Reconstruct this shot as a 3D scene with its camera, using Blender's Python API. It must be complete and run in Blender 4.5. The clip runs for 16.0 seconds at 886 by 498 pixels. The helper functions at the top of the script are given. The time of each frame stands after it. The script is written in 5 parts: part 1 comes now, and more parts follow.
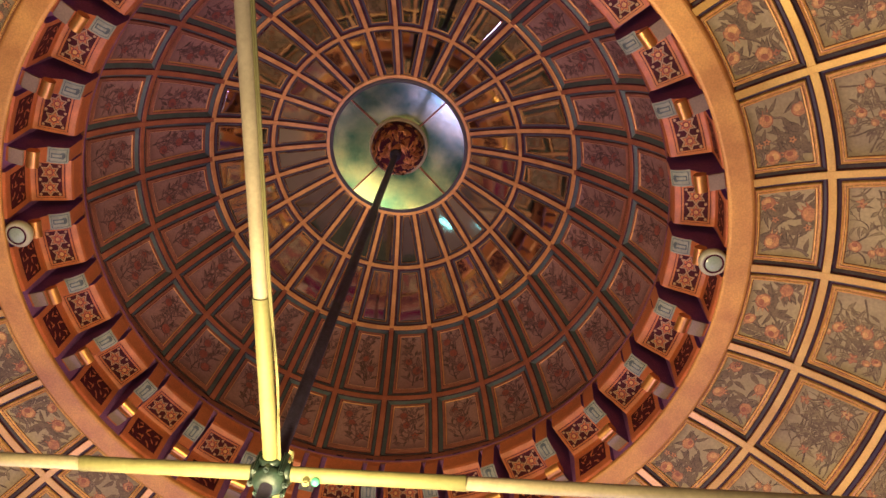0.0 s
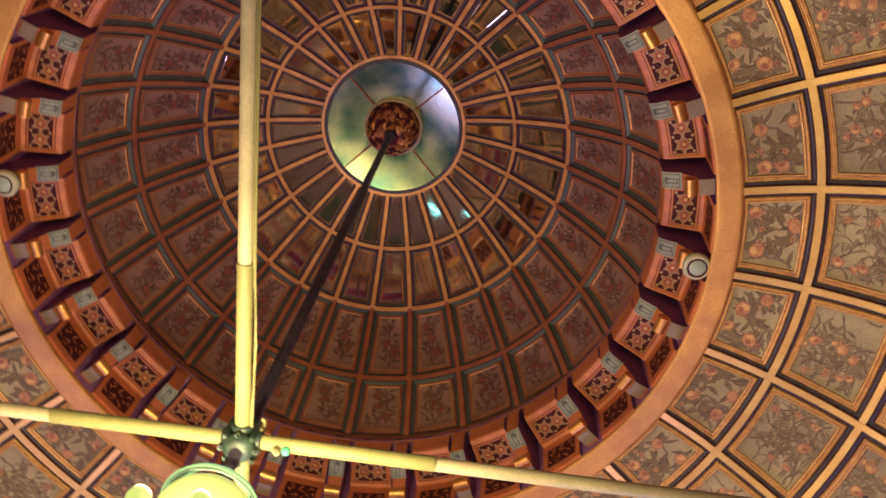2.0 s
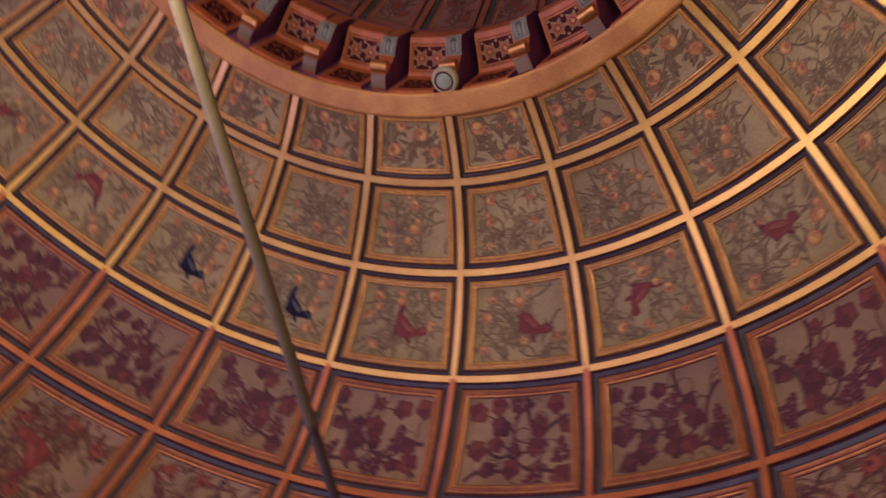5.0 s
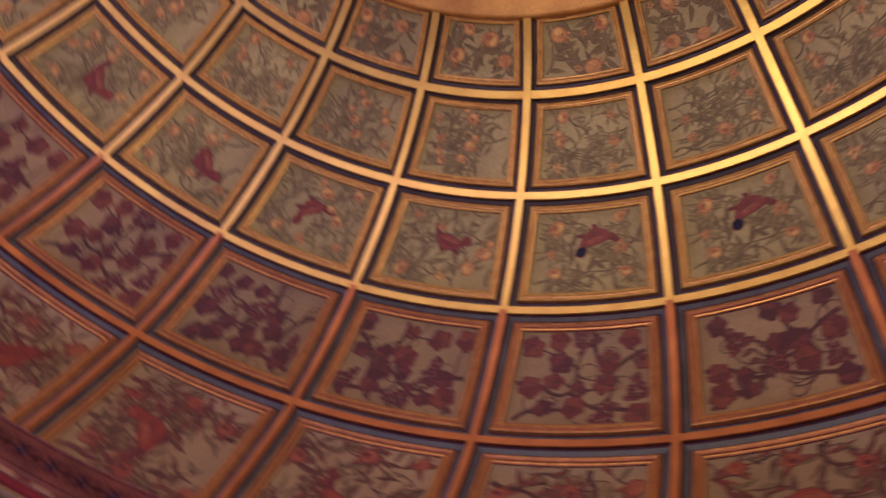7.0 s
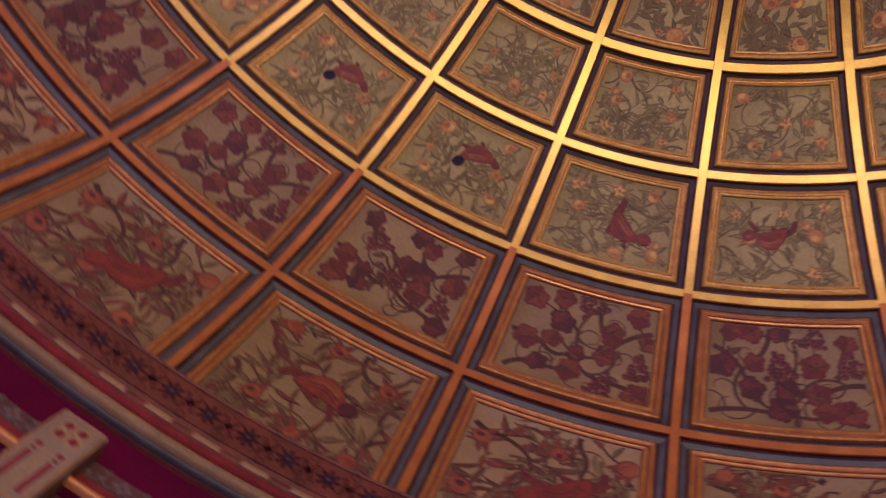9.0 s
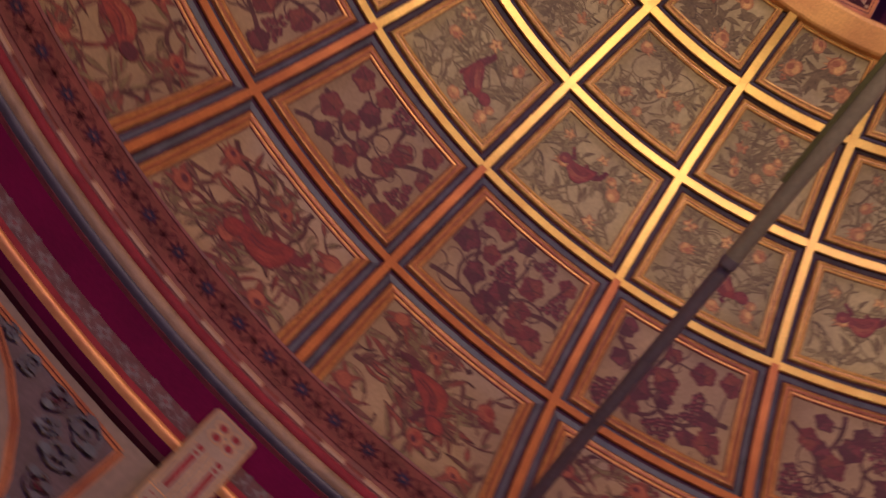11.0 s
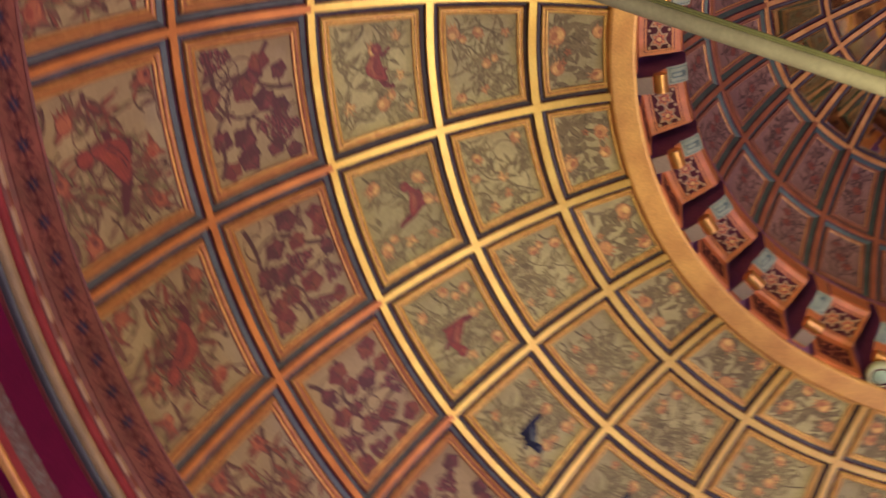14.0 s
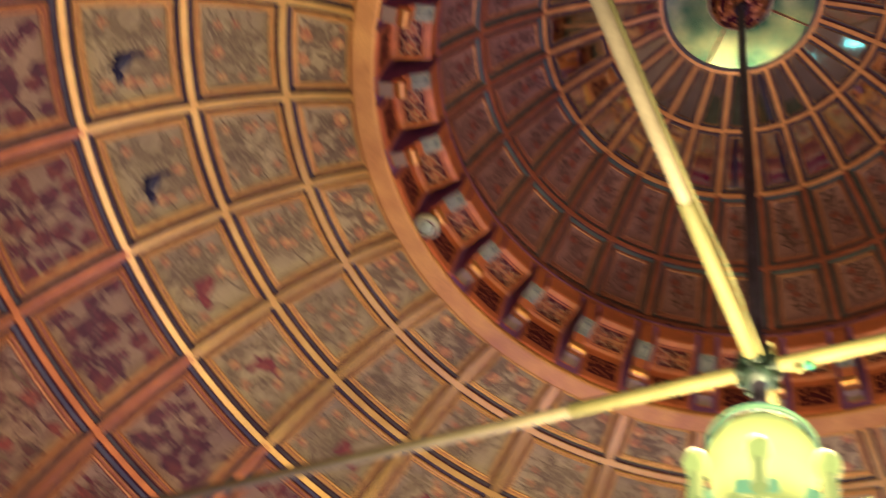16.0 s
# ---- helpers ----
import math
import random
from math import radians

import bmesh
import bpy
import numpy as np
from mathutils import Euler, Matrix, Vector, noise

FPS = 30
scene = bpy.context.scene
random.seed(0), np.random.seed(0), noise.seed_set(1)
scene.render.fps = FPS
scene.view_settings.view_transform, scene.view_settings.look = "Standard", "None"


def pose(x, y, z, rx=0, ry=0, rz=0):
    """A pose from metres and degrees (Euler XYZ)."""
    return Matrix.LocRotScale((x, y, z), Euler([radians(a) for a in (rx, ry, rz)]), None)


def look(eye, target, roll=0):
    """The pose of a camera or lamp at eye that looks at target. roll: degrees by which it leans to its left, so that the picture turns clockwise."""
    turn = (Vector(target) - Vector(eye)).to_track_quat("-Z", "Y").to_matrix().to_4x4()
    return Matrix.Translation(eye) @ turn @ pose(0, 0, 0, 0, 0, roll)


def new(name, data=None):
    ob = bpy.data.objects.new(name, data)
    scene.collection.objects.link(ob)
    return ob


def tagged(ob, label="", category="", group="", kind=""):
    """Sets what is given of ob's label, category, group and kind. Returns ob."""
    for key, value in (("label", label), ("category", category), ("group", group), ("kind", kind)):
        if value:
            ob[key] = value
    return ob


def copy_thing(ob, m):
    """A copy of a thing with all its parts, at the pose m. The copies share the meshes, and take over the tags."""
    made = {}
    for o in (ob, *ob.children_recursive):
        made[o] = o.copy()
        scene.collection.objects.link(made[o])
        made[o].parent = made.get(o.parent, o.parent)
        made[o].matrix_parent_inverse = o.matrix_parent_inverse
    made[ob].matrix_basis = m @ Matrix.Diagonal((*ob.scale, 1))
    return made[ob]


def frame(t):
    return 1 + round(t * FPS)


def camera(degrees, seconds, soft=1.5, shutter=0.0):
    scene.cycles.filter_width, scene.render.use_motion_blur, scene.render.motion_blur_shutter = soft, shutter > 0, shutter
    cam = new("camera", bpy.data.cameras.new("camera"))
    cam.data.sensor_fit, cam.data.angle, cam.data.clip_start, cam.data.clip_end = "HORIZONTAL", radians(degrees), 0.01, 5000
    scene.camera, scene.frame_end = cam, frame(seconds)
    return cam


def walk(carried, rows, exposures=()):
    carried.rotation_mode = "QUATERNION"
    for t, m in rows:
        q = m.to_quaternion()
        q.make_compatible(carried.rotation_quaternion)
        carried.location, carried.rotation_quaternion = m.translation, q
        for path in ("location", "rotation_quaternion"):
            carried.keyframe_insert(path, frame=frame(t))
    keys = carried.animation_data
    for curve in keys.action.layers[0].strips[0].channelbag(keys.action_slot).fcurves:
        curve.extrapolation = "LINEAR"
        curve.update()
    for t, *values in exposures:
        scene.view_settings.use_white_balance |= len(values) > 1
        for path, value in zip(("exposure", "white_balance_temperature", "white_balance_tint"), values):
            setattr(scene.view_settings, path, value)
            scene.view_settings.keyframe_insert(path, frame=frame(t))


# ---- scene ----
cam = camera(51.8, 16.0, 1.52, 0.74)
PATH = [
    (0.0, 1.466, 0.546, 1.558, 158.01, -3.45, 88.89),
    (0.5, 1.457, 0.545, 1.552, 158.13, -3.53, 88.68),
    (1.0, 1.454, 0.543, 1.545, 158.12, -3.89, 87.73),
    (1.5, 1.453, 0.542, 1.545, 158.02, -4.07, 87.00),
    (2.0, 1.452, 0.542, 1.549, 157.53, -4.30, 84.33),
    (2.5, 1.452, 0.543, 1.559, 156.07, -5.19, 77.07),
    (3.0, 1.448, 0.547, 1.572, 152.63, -7.48, 65.16),
    (3.5, 1.440, 0.543, 1.571, 150.14, -9.81, 54.09),
    (4.0, 1.447, 0.540, 1.594, 148.75, -13.46, 38.62),
    (4.2, 1.456, 0.542, 1.595, 148.41, -15.06, 32.90),
    (6.3, 1.523, 0.571, 1.612, 157.60, -20.00, -16.37),
    (6.5, 1.537, 0.571, 1.610, 158.83, -19.64, -20.75),
    (7.0, 1.581, 0.573, 1.609, 161.45, -18.97, -34.15),
    (7.5, 1.603, 0.583, 1.619, 163.66, -17.46, -49.79),
    (8.0, 1.616, 0.593, 1.632, 165.00, -14.78, -64.32),
    (8.2, 1.618, 0.594, 1.631, 165.14, -14.24, -67.93),
    (10.3, 1.609, 0.509, 1.638, 162.22, -14.63, -107.51),
    (10.5, 1.611, 0.498, 1.638, 161.79, -14.96, -111.31),
    (11.0, 1.617, 0.467, 1.639, 160.93, -14.10, -121.54),
    (11.5, 1.626, 0.432, 1.636, 160.87, -13.87, -130.00),
    (12.0, 1.578, 0.398, 1.625, 159.68, -14.30, -142.75),
    (12.5, 1.548, 0.405, 1.608, 159.63, -12.33, -159.78),
    (13.0, 1.539, 0.422, 1.606, 157.86, -13.10, -174.02),
    (13.5, 1.529, 0.431, 1.608, 154.49, -13.61, 176.73),
    (14.0, 1.537, 0.434, 1.602, 152.48, -14.65, 165.09),
    (14.5, 1.537, 0.416, 1.602, 152.33, -14.91, 152.16),
    (15.0, 1.513, 0.416, 1.613, 151.49, -15.25, 138.01),
    (15.5, 1.483, 0.409, 1.615, 150.52, -15.98, 129.39),
    (16.0, 1.464, 0.419, 1.616, 147.71, -14.61, 118.09),
]
EXPOSURES = [(0.0, 0.60, 5600, 15), (2.0, 0.56, 5600, 14), (2.5, 0.44, 5550, 19), (3.0, -0.12, 5400, 33), (3.5, -0.27, 5200, 40), (4.2, -0.25, 5150, 39),
             (7.0, 0.04, 5200, 25), (8.2, 0.01, 5150, 26), (11.0, 0.18, 5400, 31), (12.0, 0.40, 5350, 21), (13.0, 0.56, 5100, 10), (14.0, 0.78, 4950, -7), (14.8, 0.84, 4950, -8),
             (15.4, 0.72, 5150, 3), (16.0, 0.50, 5350, 12)]
walk(cam, [(r[0], pose(*r[1:])) for r in PATH], EXPOSURES)

# ---- light ----
world = bpy.data.worlds.new("world")
scene.world = world
world.use_nodes = True
world.node_tree.nodes["Background"].inputs["Color"].default_value = (0.30, 0.34, 0.42, 1)
world.node_tree.nodes["Background"].inputs["Strength"].default_value = 0.05

FLOOR = 0.0
Z0 = 1.6                # height of the eye over the floor
N = 28                  # bays round the dome
STEP = 2 * math.pi / N
BULBS = [(0.21 * math.cos(radians(a)), 0.21 * math.sin(radians(a)), Z0 + 1.412) for a in (-21, 14, 50, 93, 137, 181, 225, 270)]
for bx, by, bz in BULBS:
    lamp = bpy.data.lights.new("bulb_light", "POINT")
    lamp.energy, lamp.color, lamp.shadow_soft_size = 18.5, (1.0, 0.70, 0.29), 0.022
    new("bulb_light", lamp).location = (bx, by, bz + 0.095)
# unseen lamps added low in the wall, violet fill and teal mirror glints: bearing, colour, power
FILL_LAMPS = [(7.0, (0.40, 0.95, 0.80), 0.3, 0.035, 0.25), (20.0, (0.40, 0.95, 0.80), 0.3, 0.035, 0.25), (34.0, (0.40, 0.95, 0.80), 0.3, 0.035, 0.25), (150.0, (0.70, 0.45, 1.0), 30.0, 0.90, 0.8), (215.0, (0.70, 0.45, 1.0), 30.0, 0.90, 0.8), (262.0, (0.45, 0.95, 0.80), 0.12, 0.04, 0.20), (274.0, (0.45, 0.95, 0.80), 0.12, 0.04, 0.20), (286.0, (0.30, 0.90, 0.85), 0.12, 0.04, 0.20), (302.0, (0.30, 0.90, 0.85), 0.12, 0.04, 0.20)]
for a, tone, power, wide, high in FILL_LAMPS:
    lamp = bpy.data.lights.new("unseen_fill", "AREA")
    lamp.shape, lamp.size, lamp.size_y = "RECTANGLE", wide, high
    lamp.energy, lamp.color = power, tone
    ob = new("unseen_fill", lamp)
    ca, sa = math.cos(radians(a)), math.sin(radians(a))
    ob.matrix_world = look((3.12 * ca, 3.12 * sa, 1.75), (0, 0, 3.4))


# ---- materials ----
def material(name, color, rough=0.6, metal=0.0, vary=0.25, scale=14.0, fine=120.0, bump=0.15, tint=None, coat=0.0, per_object=0.0, spread=0.12, shine=0.5, coat_rough=0.3):
    """A painted or metal surface with stains at a large scale and grain at a fine one."""
    m = bpy.data.materials.new(name)
    m.use_nodes = True
    nt = m.node_tree
    nd, ln = nt.nodes, nt.links
    b = nd["Principled BSDF"]
    geo = nd.new("ShaderNodeTexCoord")
    n1, n2 = nd.new("ShaderNodeTexNoise"), nd.new("ShaderNodeTexNoise")
    for n, s, d in ((n1, scale, 5.0), (n2, fine, 3.0)):
        n.inputs["Scale"].default_value, n.inputs["Detail"].default_value = s, d
        ln.new(geo.outputs["Object"], n.inputs["Vector"])
    ramp = nd.new("ShaderNodeMapRange")
    ramp.inputs["From Min"].default_value, ramp.inputs["From Max"].default_value = 0.34, 0.68
    ln.new(n1.outputs["Fac"], ramp.inputs["Value"])
    mix = nd.new("ShaderNodeMix")
    mix.data_type = "RGBA"
    dark = tint or tuple(c * (1 - 1.6 * vary) for c in color)
    mix.inputs[6].default_value = (*dark, 1)
    mix.inputs[7].default_value = (*color, 1)
    ln.new(ramp.outputs["Result"], mix.inputs[0])
    grain = nd.new("ShaderNodeMapRange")
    grain.inputs["To Min"].default_value, grain.inputs["To Max"].default_value = 1 - vary, 1 + 0.6 * vary
    grain.inputs["From Min"].default_value, grain.inputs["From Max"].default_value = 0.3, 0.7
    ln.new(n2.outputs["Fac"], grain.inputs["Value"])
    mul = nd.new("ShaderNodeVectorMath")
    mul.operation = "SCALE"
    ln.new(mix.outputs[2], mul.inputs[0])
    last = grain.outputs["Result"]
    if per_object:
        info = nd.new("ShaderNodeObjectInfo")
        rnd = nd.new("ShaderNodeMapRange")
        rnd.inputs["To Min"].default_value, rnd.inputs["To Max"].default_value = 1 - per_object, 1 + per_object
        ln.new(info.outputs["Random"], rnd.inputs["Value"])
        pm = nd.new("ShaderNodeMath")
        pm.operation = "MULTIPLY"
        ln.new(last, pm.inputs[0])
        ln.new(rnd.outputs["Result"], pm.inputs[1])
        last = pm.outputs[0]
    ln.new(last, mul.inputs["Scale"])
    ln.new(mul.outputs[0], b.inputs["Base Color"])
    rr = nd.new("ShaderNodeMapRange")
    rr.inputs["To Min"].default_value, rr.inputs["To Max"].default_value = max(0.02, rough - spread), min(1, rough + spread)
    ln.new(n1.outputs["Fac"], rr.inputs["Value"])
    ln.new(rr.outputs["Result"], b.inputs["Roughness"])
    b.inputs["Metallic"].default_value = metal
    b.inputs["Specular IOR Level"].default_value = shine
    b.inputs["Coat Weight"].default_value = coat
    b.inputs["Coat Roughness"].default_value = coat_rough
    if bump:
        bp = nd.new("ShaderNodeBump")
        bp.inputs["Strength"].default_value, bp.inputs["Distance"].default_value = bump, 0.002
        ln.new(n2.outputs["Fac"], bp.inputs["Height"])
        ln.new(bp.outputs["Normal"], b.inputs["Normal"])
    return m


def glow(name, color, strength):
    m = bpy.data.materials.new(name)
    m.use_nodes = True
    b = m.node_tree.nodes["Principled BSDF"]
    b.inputs["Base Color"].default_value = (*(0.03 * q for q in color), 1)
    b.inputs["Roughness"].default_value = 0.9
    b.inputs["Specular IOR Level"].default_value = 0.05
    b.inputs["Emission Color"].default_value = (*color, 1)
    b.inputs["Emission Strength"].default_value = strength
    return m


